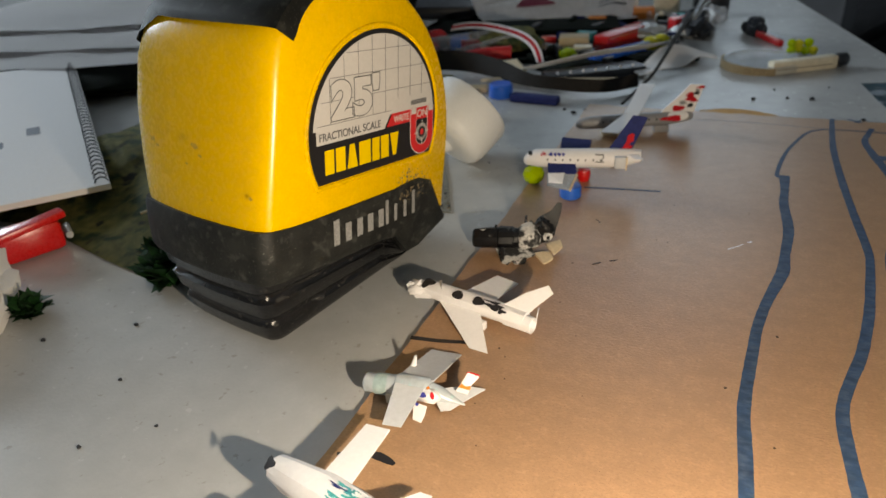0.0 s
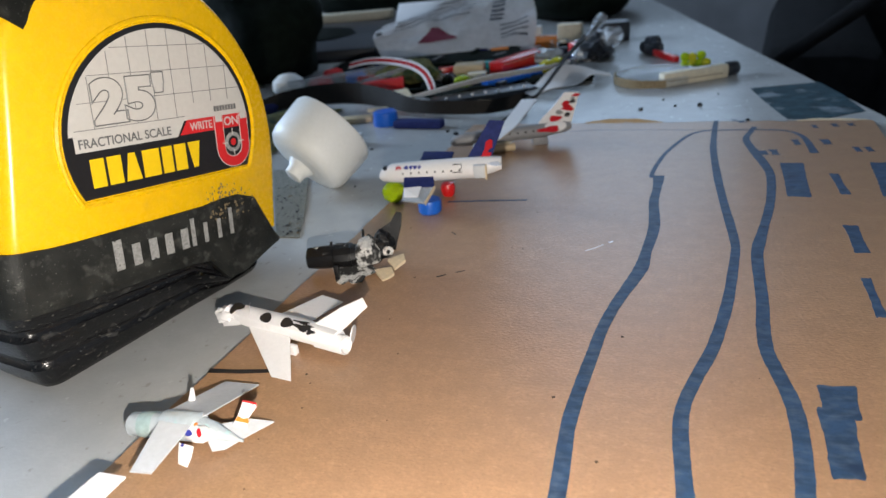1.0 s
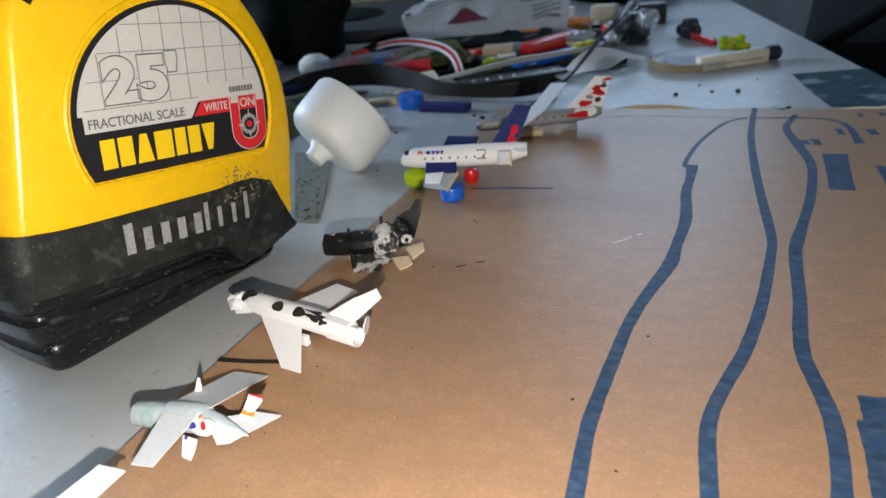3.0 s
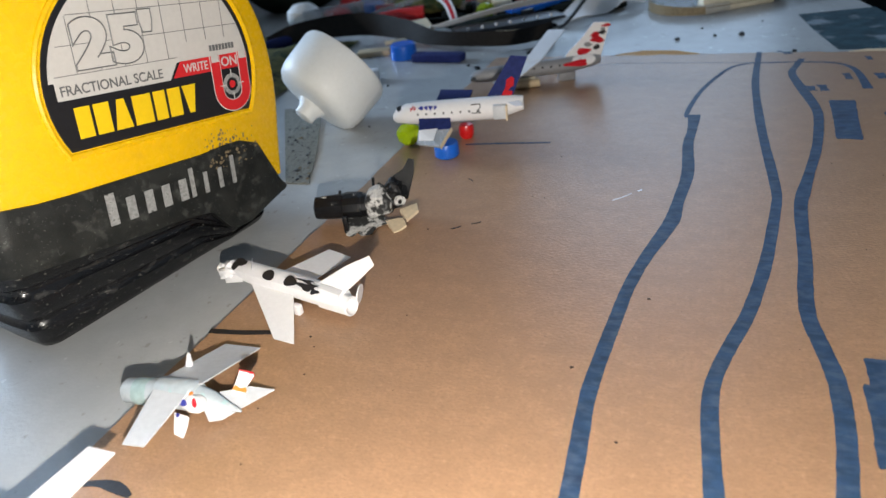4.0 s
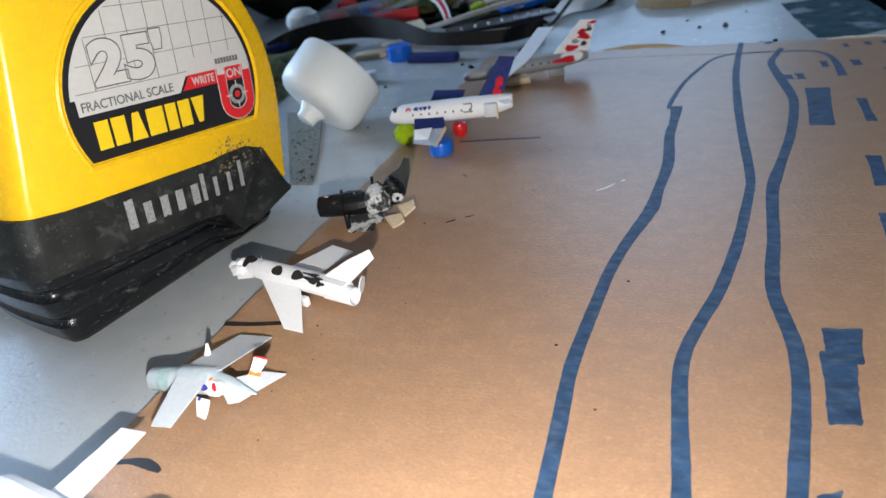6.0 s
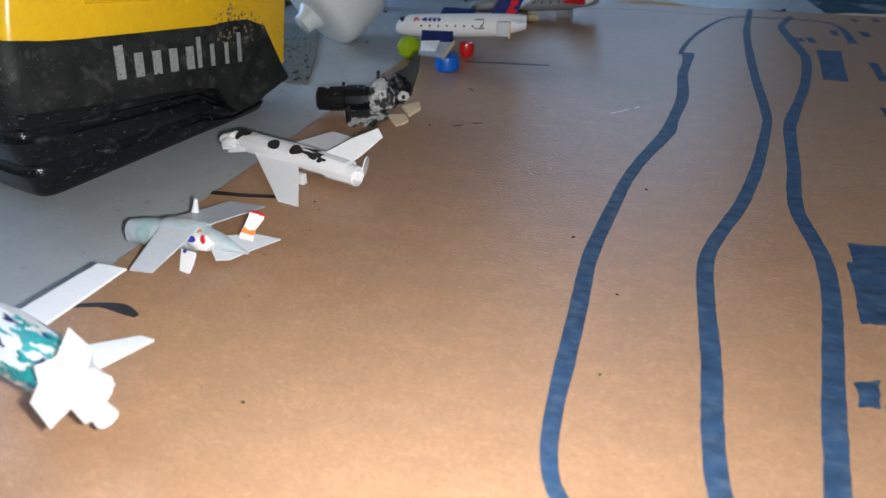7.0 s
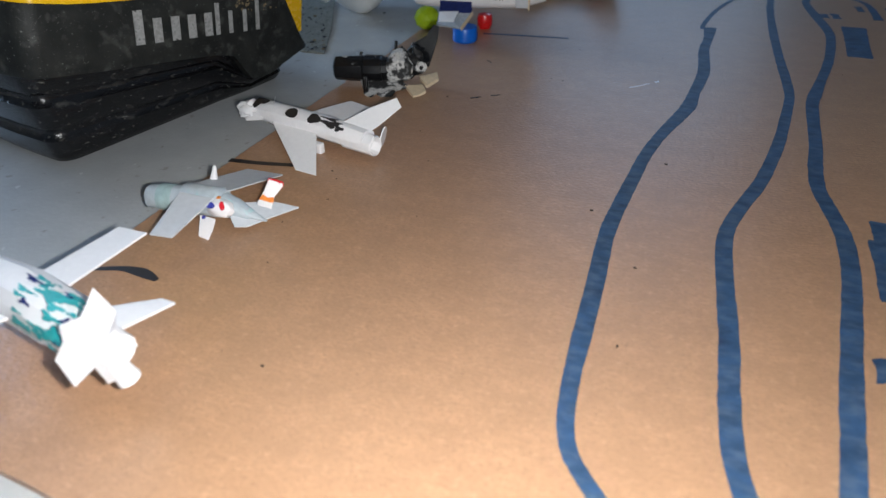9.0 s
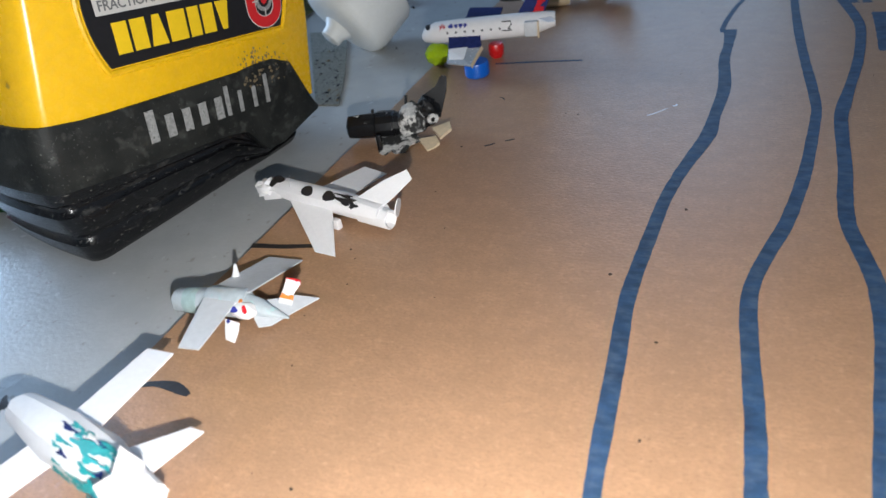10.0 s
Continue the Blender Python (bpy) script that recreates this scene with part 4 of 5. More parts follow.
for shape in ([(0.58, 0.02), (0.97, 0.02), (0.98, 0.16), (0.78, 0.17), (0.64, 0.26)], [(0.64, 0.26), (0.78, 0.17), (0.86, 0.28), (0.96, 0.30), (0.90, 0.46), (0.74, 0.50), (0.56, 0.42)]):
    part("fin_mark", slab(B(), [on_fin(k, h) for k, h in shape], 0.03), "red", liner, "red painted swirl")
part("engine", box(B(), -1.76, -1.30, 0.30, 0.52, Z - 0.24, Z + 0.26, 0.04), "wing_grey", liner, "grey paper engine")
part("engine_ring", box(B(), -1.79, -1.73, 0.32, 0.55, Z - 0.30, Z + 0.24, 0.02), "cream", liner)
part("nose_window", patch_on(2.02, 70, 0.29, 0.10, 28, cz=Z - 0.03, lift=0.03), "ink_black", liner)
for i in range(8):
    part("window", patch_on(1.32 - i * 0.3, 12, 0.40, 0.035, 6, 8, Z, 0.02), "ink_black", liner)
for x, ang in ((1.56, 40), (1.50, 48), (1.43, 42)):
    part("title_mark", patch_on(x, ang, 0.39, 0.03, 10, cz=Z, lift=0.02, wob=0.3), "red", liner, "red scribble")
for k, (x, sx) in enumerate(((1.2, 0.09), (1.02, 0.07), (0.86, 0.08), (0.7, 0.06))):
    part("title_bar", patch_on(x, 42, 0.40, sx, 11, 8, Z, 0.02, 0.3), "blue_ink", liner, "blue pen bar")
door = [(-0.55, 40), (-0.85, 40), (-0.87, 25), (-0.8, 12), (-0.88, 0), (-0.55, 0)]
bm = tube(B(), [V(x, 0.425 * math.cos(radians(a)), Z + 0.02 + 0.425 * math.sin(radians(a))) for x, a in door], 0.018, 6)
part("door_outline", bm, "ink_black", liner)
part("tail_plane", slab(B(), [V(-1.7, 0.2, Z + 0.3), V(-2.2, 0.2, Z + 0.3), V(-2.35, 0.6, Z + 0.25), V(-2.1, 0.65, Z + 0.25)], 0.04), "paper", liner)

bm = bmesh.new()
bmesh.ops.create_icosphere(bm, subdivisions=2, radius=0.47)
for v in bm.verts:
    v.co.z = v.co.z * 0.92 + 0.43
solo("plastic_bead", bm, "green_bead", "yellow-green clear plastic bead under the airliner", "bead", -8.0, 21.86, 0.0, group="beads under the airliner", soft=12)
bm = lathe(B(), [(0.001, 0), (0.38, 0), (0.43, 0.06), (0.43, 0.42), (0.40, 0.50), (0.001, 0.52)], 24)
solo("blue_cup", bm, "blue_plastic", "small blue plastic cup under the airliner", "cup", -6.27, 20.97, 0, group="beads under the airliner")
bm = lathe(B(), [(0.001, 0), (0.20, 0.0), (0.27, 0.12), (0.29, 0.34), (0.24, 0.50), (0.001, 0.56)], 20)
solo("plastic_bead", bm, "red_plastic", "small red plastic bead under the airliner", "bead", -6.05, 22.65, 0, group="beads under the airliner")

# grey airliner behind
ORIGIN[:] = -0.43, 0.3
grey = thing("paper_plane", "grey paper airliner with white strip wings and red tail", "paper plane", -4.2, 28.5, 0, 200.5, PLANES)
Z = 0.62
part("fuselage", fuselage([(2.95, 0.10, Z - 0.06, 1), (2.8, 0.22, Z - 0.03, 1), (2.3, 0.30, Z, 1), (1.0, 0.33, Z, 1), (-1.2, 0.33, Z + 0.02, 1), (-2.3, 0.25, Z + 0.08, 1), (-2.6, 0.17, Z + 0.1, 1)], crush=0.04), "silver_grey", grey)
part("stand", box(B(), 0.2, 1.7, -0.2, 0.3, 0.0, Z - 0.27, 0.03), "cream_wood", grey, "cream strip stand")
part("stand", box(B(), -1.5, -0.8, -0.2, 0.2, 0.0, Z - 0.27, 0.03), "silver_grey", grey)
part("wing", slab(B(), [V(0.65, 0.0, Z + 0.36), V(-0.1, 0.0, Z + 0.36), V(1.42, 2.2, Z + 0.22), V(2.15, 1.85, Z + 0.22)], 0.05), "paper", grey, "white strip wing")
part("wing", slab(B(), [V(0.65, 0.0, Z + 0.37), V(-1.05, -4.0, Z + 0.58), V(-1.8, -3.75, Z + 0.58), V(-0.1, 0.0, Z + 0.37)], 0.05), "paper", grey, "white strip wing")
part("tail_fin", fin(B(), [(-1.0, Z + 0.22), (-2.6, Z + 0.1), (-3.0, Z + 1.56), (-2.35, Z + 1.64), (-1.8, Z + 1.02), (-1.3, Z + 0.58)], 0.06), "paper", grey, "white tail fin")
rg = random.Random(8)
for a, dx, r, mt in ((0.62, 0.12, 0.34, "red"), (0.74, -0.4, 0.22, "ink_black"), (0.92, 0.05, 0.20, "silver_grey"), (1.06, -0.3, 0.30, "red"), (1.30, -0.08, 0.26, "red"), (1.38, -0.32, 0.2, "ink_black"), (1.55, -0.25, 0.16, "silver_grey"), (1.68, -0.3, 0.18, "red")):
    x = -1.62 - 0.55 * a + dx
    part("fin_patch", fin(B(), [(x + r * rg.uniform(0.5, 1.3) * math.cos(k * 0.9), Z + 0.9 * a - 0.05 + 0.55 * r * rg.uniform(0.5, 1.2) * math.sin(k * 0.9)) for k in range(7)], 0.08), mt, grey)
part("tail_cover", patch_on(-1.85, 30, 0.29, 0.5, 50, cz=Z + 0.06, lift=0.03), "paper", grey, "white paper tail cover")
part("tail_flame", patch_on(-1.55, 12, 0.31, 0.5, 22, cz=Z + 0.04, lift=0.05, wob=0.25), "red", grey, "red tail flame")
for i in range(8):
    part("window", patch_on(1.7 - i * 0.36, 18, 0.33, 0.05, 8, 8, Z, 0.02), "ink_black", grey)
part("engine", tube(B(), [V(1.1, 0.6, 0.2), V(0.6, 0.6, 0.2), V(0.1, 0.6, 0.2)], 0.17, 10), "wood", grey, "tan paper engine")

# white airliner with teal paint
ORIGIN[:] = 0.50, -0.16
teal = thing("paper_plane", "white paper airliner with teal painted tail", "paper plane", -8.1, 3.98, 0, 165, PLANES)
Z = 0.92
part("fuselage", fuselage([(1.85, 0.14, Z, 1), (1.75, 0.30, Z, 0.9), (1.3, 0.38, Z, 0.9), (0.3, 0.45, Z, 1), (-0.6, 0.43, Z - 0.02, 1), (-1.5, 0.34, Z + 0.02, 1), (-2.1, 0.24, Z + 0.08, 1)], seg=13, crush=0.18, seed=12), "paper", teal, soft=18)
part("wing", slab(B(), [V(0.75, -0.2, Z), V(0.97, -2.05, Z - 0.02), V(0.38, -2.2, Z - 0.02), V(0.0, -0.2, Z)], 0.035), "paper", teal)
part("wing", slab(B(), [V(0.8, 0.2, Z), V(0.05, 0.2, Z), V(0.45, 2.5, Z - 0.15), V(1.15, 2.4, Z - 0.15)], 0.035), "paper", teal)
rg = random.Random(5)
for i in range(46):
    part("paint_stroke", patch_on(rg.uniform(-1.35, -0.1), rg.uniform(-5, 115), 0.43, rg.uniform(0.06, 0.26), rg.uniform(2, 8), cz=Z, lift=0.03, wob=0.5), "navy" if i % 9 == 4 else "teal", teal, "" if i % 9 == 4 else "teal paint stroke")
STAR = [(0.10, 0.73), (0.26, 0.32), (0.17, 0.04), (0.36, -0.25), (0.10, -0.33), (0.06, -0.60), (-0.16, -0.61), (-0.24, -0.30), (-0.54, -0.43), (-0.63, -0.02), (-0.46, 0.17), (-0.43, 0.42), (-0.16, 0.42)]
E1, E2, EN, EC = V(-0.32, -0.947, 0), V(0.384, -0.13, 0.914), V(-0.866, 0.293, 0.406), V(-1.9, 0.05, 1.15)
bm = B()
mid = bm.verts.new(EC + EN * 0.12)
inner = [bm.verts.new(EC + (E1 * a + E2 * b) * 0.55 + EN * (0.06 + 0.05 * math.sin(i * 2.3))) for i, (a, b) in enumerate(STAR)]
outer = [bm.verts.new(EC + (E1 * a + E2 * b) * 1.02 + EN * 0.10 * math.sin(i * 1.7 + 1)) for i, (a, b) in enumerate(STAR)]
for i in range(len(STAR)):
    j = (i + 1) % len(STAR)
    bm.faces.new((mid, inner[i], inner[j]))
    bm.faces.new((inner[i], outer[i], outer[j], inner[j]))
bmesh.ops.solidify(bm, geom=bm.faces[:], thickness=0.03)
part("tail_fin", bm, "paper", teal, "crumpled white paper tail", soft=20)
part("tail_plane", slab(B(), [V(-0.65, -0.2, Z), V(-1.15, -1.3, Z - 0.25), V(-1.42, -1.35, Z - 0.25), V(-1.55, -0.2, Z)], 0.04), "paper", teal)
part("tail_curl", tube(B(), [V(-2.02, 0.05, 0.78), V(-2.06, 0.03, 0.62), V(-2.08, 0.0, 0.48)], lambda k: 0.13 + 0.05 * k, 12), "paper", teal, "rolled white paper tail")
part("engine", fuselage([(1.5, 0.24, 0.4, 1), (1.4, 0.27, 0.4, 1), (0.9, 0.24, 0.4, 1)], crush=0.1), "paper", teal, m=pose(0.3, 1.05, 0.05))
part("nose_mark", patch_on(1.62, 60, 0.42, 0.12, 18, cz=Z, lift=0.03, wob=0.3), "ink_black", teal)
part("strut", tube(B(), [V(0.9, -0.4, 0.6), V(0.95, -0.5, 0.0)], 0.07, 8), "paper", teal)

# ---------------------------------------------------------------- things beside the tape measure
ORIGIN[:] = -0.70, 0.95
knob = thing("white_spool", "white plastic spool with a narrow neck on desk", "spool", -11.4, 22.9, DESK)
axis = V(0.45, 0.71, 0.55).normalized()
am = Matrix.Translation((0.05, 0.1, 1.78)) @ axis.to_track_quat("Z", "Y").to_matrix().to_4x4() @ Matrix.Scale(1.12, 4)
part("drum", lathe(B(), [(0.5, -1.0), (1.0, -0.97), (1.40, -0.88), (1.58, -0.70), (1.66, -0.4), (1.70, 0.85), (1.62, 1.0), (1.45, 1.05), (1.36, 0.9), (0.01, 0.85)], 48, am), "white_plastic", knob, "white plastic drum")
part("neck", lathe(B(), [(0.24, -1.55), (0.36, -1.5), (0.38, -1.25), (0.55, -0.98), (0.4, -0.9)], 28, am), "white_plastic", knob, "narrow white neck")
bm = slab(B(), [V(-10.75, 17.65, DESK + 0.05), V(-9.85, 17.7, DESK + 0.05), V(-10.9, 20.3, DESK + 0.08), V(-13.0, 24.8, DESK + 0.10), V(-14.9, 24.8, DESK + 0.10)], 0.04)
strip = thing("plastic_strip", "dusty clear plastic strip lying on the desk", "strip")
part("strip", bm, "dirty_clear", strip)
rg = random.Random(17)
for i in range(34):
    a, b = rg.random(), rg.random() ** 1.4
    p = V(-10.65, 17.8, DESK + 0.055).lerp(V(-9.95, 17.85, DESK + 0.055), a).lerp(V(-13.6, 22.8, DESK + 0.105).lerp(V(-12.3, 22.8, DESK + 0.105), a), b)
    r = rg.uniform(0.025, 0.075)
    part("dirt_fleck", lump(B(), r, r * 1.4, r * 0.3, 0.5, 2.5, i, at=tuple(p), sub=1), "crumb" if i % 4 else "dust", strip)

# ---------------------------------------------------------------- clutter on the left
ORIGIN[:] = -1.3, 0.0
bm = B()
n = 26
grid = [[None] * n for _ in range(n)]
for i in range(n):
    for j in range(n):
        a, b = i / (n - 1), j / (n - 1)
        x = -32 + 16.2 * a + (1 - a) * 3 * b
        y = 12.2 + 26 * b + 1.0 * math.sin(5 * a)
        rim = min(1, 5 * min(a, 1 - a, b, 1 - b) + 0.02)
        grid[i][j] = bm.verts.new(V(x, y, 0.06 + rim * (0.9 + 0.9 * noise.noise(V(a * 5, b * 6, 1)) + 0.35 * noise.noise(V(a * 14, b * 16, 4)))))
for i in range(n - 1):
    for j in range(n - 1):
        bm.faces.new((grid[i][j], grid[i + 1][j], grid[i + 1][j + 1], grid[i][j + 1]))
bmesh.ops.solidify(bm, geom=bm.faces[:], thickness=0.05)
solo("folded_cloth", bm, "olive", "rumpled dark olive patterned cloth on the desk", "cloth", z=DESK, soft=60)

ORIGIN[:] = -1.95, 0.0
pad = thing("spiral_notepad", "open white spiral notepad with faded print on cloth", "notepad", -22.4, 15.3, 1.2, 139)
bm = slab(B(), [V(0, 0, 0), V(23, 0, 0.4), V(23, 15, 0.9), V(0, 15, 0.4)], 0.25)
part("page_block", bm, "paper", pad)
for i in range(40):
    bm = tube(B(), [V(0.35 + i * 0.56, 0.3 + 0.28 * math.cos(a), -0.05 + i * 0.009 + 0.30 * math.sin(a)) for a in (math.pi * 2 * k / 8 for k in range(9))], 0.04, 5)
    part("spiral_ring", bm, "dark_plastic", pad)
for x0, x1, y0, y1 in ((4.4, 7.6, 6.4, 10.4), (8.4, 9.6, 2.4, 3.0), (7.0, 8.0, 4.0, 4.5), (11.5, 15.5, 4.5, 9.5), (2.4, 2.55, 4.4, 7.5)):
    part("print_block", slab(B(), [V(x0, y0, 0.03 + x0 * 0.0175 + y0 * 0.0267), V(x1, y0, 0.03 + x1 * 0.0175 + y0 * 0.0267), V(x1, y1, 0.03 + x1 * 0.0175 + y1 * 0.0267), V(x0, y1, 0.03 + x0 * 0.0175 + y1 * 0.0267)], 0.02), "print_pale", pad)

ORIGIN[:] = -3.5, 0.6
for k in range(3):
    bm = B()
    nx, ny = 14, 8
    vs = [[bm.verts.new(V(-56 + 26 * i / (nx - 1) + (3.5, 0.0, -2.5)[k], 24 + 22 * j / (ny - 1) + 7 * i / (nx - 1) + (0.0, 2.5, 7.0)[k],
                           1.75 + k * 0.42 + 1.1 * j / (ny - 1) * (1 - 0.4 * k) + 0.28 * noise.noise(V(i * 0.35, j * 0.3, k)))) for j in range(ny)] for i in range(nx)]
    for i in range(nx - 1):
        for j in range(ny - 1):
            bm.faces.new((vs[i][j], vs[i + 1][j], vs[i + 1][j + 1], vs[i][j + 1]))
    bmesh.ops.solidify(bm, geom=bm.faces[:], thickness=0.06)
    solo("paper_sheet", bm, "paper", "loose white paper sheet in a stack", "paper", group="stacked sheets", soft=60)
bm = lump(B(), 11, 9, 0.95, 0.25, 1.2, 21)
solo("dark_pouch", bm, "dark_bag", "black fabric pouch under the paper sheets", "pouch", -41.5, 33, DESK)
ORIGIN[:] = -2.0, -0.2
red = thing("red_clip", "red plastic clip lying on the desk", "clip", -23.0, 11.9, DESK, 62)
part("clip_body", box(B(), -1.25, 1.0, -0.6, 0.6, 0.0, 1.2, 0.25), "red_plastic", red)
part("clip_lip", box(B(), -1.3, 1.3, -0.66, -0.05, 1.1, 1.4, 0.1, pose(0, 0, 0, 0, -4, 6)), "red_plastic", red)
part("clip_pin", tube(B(), [V(1.15, -0.5, 0.45), V(1.3, 0.5, 0.45)], 0.14, 10), "foil", red)


path = smooth_path([(-19.4, 13.9, 0.95), (-18.6, 14.3, 1.15), (-17.5, 14.0, 1.1), (-16.6, 14.3, 0.95)], 5)
solo("thread", tube(B(), path, 0.05, 6), "cream", "pale loose thread lying on the cloth", "thread")
bm = slab(B(), [V(-21.6, 20.2, 1.6), V(-19.8, 20.4, 1.5), V(-19.0, 22.6, 1.6), V(-20.4, 22.4, 1.9)], 0.06)
solo("paper_scrap", bm, "cream", "dull beige paper scrap lying on the cloth", "paper")


def leaf_tuft(x, y, z, r, n, seed):
    rg = random.Random(seed)
    bm = B()
    for _ in range(n):
        a, e = rg.uniform(0, 6.283), rg.uniform(0.1, 1.2)
        d = V(math.cos(a) * math.cos(e), math.sin(a) * math.cos(e), math.sin(e))
        p = V(rg.uniform(-.3, .3) * r, rg.uniform(-.3, .3) * r, rg.uniform(0, .3) * r)
        side = d.cross(V(0, 0, 1)).normalized() * r * 0.2
        q = p + d * r * rg.uniform(0.5, 1.0)
        mid = (p + q) / 2 + V(0, 0, 0.1 * r)
        vs = [bm.verts.new(c) for c in (p, mid - side, q, mid + side)]
        bm.faces.new(vs)
    bmesh.ops.solidify(bm, geom=bm.faces[:], thickness=0.02)
    return solo("leaf_tuft", bm, "green_leaf", "small tuft of dark green plastic foliage", "foliage", x, y, z, group="foliage tufts")


ORIGIN[:] = -1.3, -0.3
leaf_tuft(-16.9, 11.6, DESK, 1.35, 150, 1)
leaf_tuft(-20.2, 8.5, DESK, 0.95, 60, 2)
leaf_tuft(-18.6, 13.0, DESK, 0.9, 50, 3)
solo("paper_scrap", lump(B(), 0.6, 2.9, 0.9, 0.5, 1.6, 5), "paper", "crumpled white paper scrap on the desk", "paper", -21.0, 7.7, DESK, 39, soft=20)

# ---------------------------------------------------------------- clutter behind
ORIGIN[:] = -1.3, -0.6
# dark sheet added over the bare desk to blacken the gaps between things
bm = B()
nx, ny = 22, 22
grid = []
for i in range(nx):
    a = i / (nx - 1)
    col = []
    for j in range(ny):
        b = j / (ny - 1)
        x = -21.5 + 16.5 * a - 2.0 * b + 0.7 * noise.noise(V(b * 4, a * 2, 9))
        y = 39.6 + 19 * b + 2.8 * a + 0.7 * noise.noise(V(a * 4, b * 2, 3))
        col.append(bm.verts.new(V(x, y, 0.04 + 0.09 * max(0, noise.noise(V(a * 7, b * 7, 5))))))
    grid.append(col)
for i in range(nx - 1):
    for j in range(ny - 1):
        bm.faces.new((grid[i][j], grid[i + 1][j], grid[i + 1][j + 1], grid[i][j + 1]))
bmesh.ops.solidify(bm, geom=bm.faces[:], thickness=0.03)
solo("dark_underlay", bm, "dark_bag", "added dark sheet blackening the gaps under small clutter", "cloth", z=DESK, soft=60)
solo("red_scrap", lump(B(), 0.9, 0.5, 0.45, 0.4, 1.8, 63), "red_plastic", "crushed red plastic scrap on the desk", "scrap", -20.0, 43.6, DESK)
solo("navy_stick", tube(B(), [V(-21.6, 35.2, 0.15), V(-20.0, 36.6, 0.35), V(-18.4, 38.0, 0.4)], 0.35, 10), "navy", "navy blue stick lying across the strap", "stick")
ORIGIN[:] = -2.6, 0.6
bm = lump(B(), 4.6, 4.2, 4.6, 0.3, 1.3, 11)
for v in bm.verts:
    v.co.x -= 0.16 * v.co.z
solo("fabric_bag", bm, "dark_bag", "slumped black-green fabric bag on the desk", "bag", -24.8, 47.5, DESK)
solo("paper_scrap", lump(B(), 1.5, 1.0, 0.5, 0.5, 1.8, 71), "paper", "crumpled white paper lying on the fabric bag", "paper", -26.6, 47.3, 4.1, soft=20)
bm = lump(B(), 6, 4, 1.1, 0.3, 1.6, 17)
solo("fabric_bag", bm, "dark_bag", "long black fabric bag at the back of desk", "bag", -30, 62, DESK)
ORIGIN[:] = -1.7, 0.3
bm = lathe(B(), [(0.01, 0), (0.9, 0.05), (1.15, 0.5), (1.05, 1.05), (0.6, 1.4), (0.01, 1.5)], 24)
solo("bottle_stopper", bm, "white_plastic", "rounded translucent white bottle stopper on desk", "stopper", -21.6, 41.6, DESK)
solo("plastic_tube", tube(B(), [V(-21, 40.5, 0.45), V(-17, 43.5, 0.5), V(-14.4, 46, 0.5)], 0.55, 16), "clear", "clear plastic tube lying on the desk", "tube")
ORIGIN[:] = -1.1, 0.0
path = smooth_path([(-21.2, 35.6, 0.35), (-19.6, 36.2, 0.75), (-17.4, 36.8, 0.9), (-15.2, 37.0, 0.9), (-12.8, 36.2, 0.75), (-10.8, 35.2, 0.5), (-8.8, 34.7, 0.45), (-6.2, 34.8, 0.4), (-4.4, 36.2, 0.4)], 6)
strap = thing("strap", "curved black-brown strap with a cream edge on desk", "strap")
part("strap_band", ribbon(B(), path, lambda k: 0.36 + 0.26 * math.sin(math.pi * min(1, k * 1.5)), 0.16, -68), "black_strap", strap)
part("strap_edge", ribbon(B(), [p + V(0, 0.16, -0.35) for p in path[6:30]], 0.12, 0.05, -30), "cream", strap, "cream frayed edge")
path = smooth_path([(-11.4, 36.8, 0.55), (-9.4, 38.6, 0.7), (-7.6, 40.2, 0.8), (-6.2, 41.3, 0.8), (-4.5, 42.8, 0.75), (-3.0, 44.2, 0.8)], 6)
solo("plastic_strip", ribbon(B(), path, lambda k: 0.34 - 0.3 * abs(k - 0.45), 0.06, 40), "strip_white", "curved white plastic strip among the clutter", "strip")
foam = thing("black_tray", "black plastic tray with pale pegs under the strip", "tray", -7.2, 38.4, DESK, 32)
part("tray", box(B(), -3.2, 3.0, -0.8, 0.8, 0, 0.55, 0.08), "dark_plastic", foam)
for i in range(7):
    part("peg", box(B(), -2.6 + i * 0.8, -2.48 + i * 0.8, -0.5, -0.4, 0.55, 0.68), "paper", foam)
path = smooth_path([(-13.5, 35.2, 0.25), (-11.0, 36.3, 0.3), (-8.4, 36.1, 0.3), (-5.6, 36.6, 0.3)], 5)
solo("paper_strip", ribbon(B(), path, 0.16, 0.04, -20), "cream", "narrow cream paper strip among the clutter", "strip")
solo("paper_scrap", slab(B(), [V(-14.4, 37.6, 0.6), V(-11.0, 36.6, 0.55), V(-12.2, 38.6, 0.75)], 0.05), "cream", "cream paper scrap among the clutter", "paper")
ORIGIN[:] = -1.4, -0.7
path = smooth_path([(-18.9, 46.6, 0.95), (-17.2, 45.7, 1.35), (-15.2, 44.5, 1.55), (-12.9, 42.9, 1.5), (-11.6, 41.8, 1.2), (-10.95, 41.0, 0.7), (-10.6, 40.4, 0.1)], 6)
rw = thing("striped_strip", "white and red striped paper strip bent over clutter", "strip")
part("strip", ribbon(B(), path, 0.27, 0.05, -45), "paper", rw)
part("stripe", ribbon(B(), [p + V(0.01, -0.035, 0.035) for p in path], 0.11, 0.03, -45), "red", rw, "red middle stripe")
solo("olive_lump", lump(B(), 2.4, 1.5, 0.8, 0.35, 1.6, 31), "olive", "crumpled olive cloth scrap among the clutter", "cloth", -13.9, 45.4, DESK)
solo("olive_lump", lump(B(), 2.6, 1.4, 0.30, 0.35, 1.6, 37), "dark_bag", "crumpled black cloth scrap among the clutter", "cloth", -8.0, 40.2, DESK)
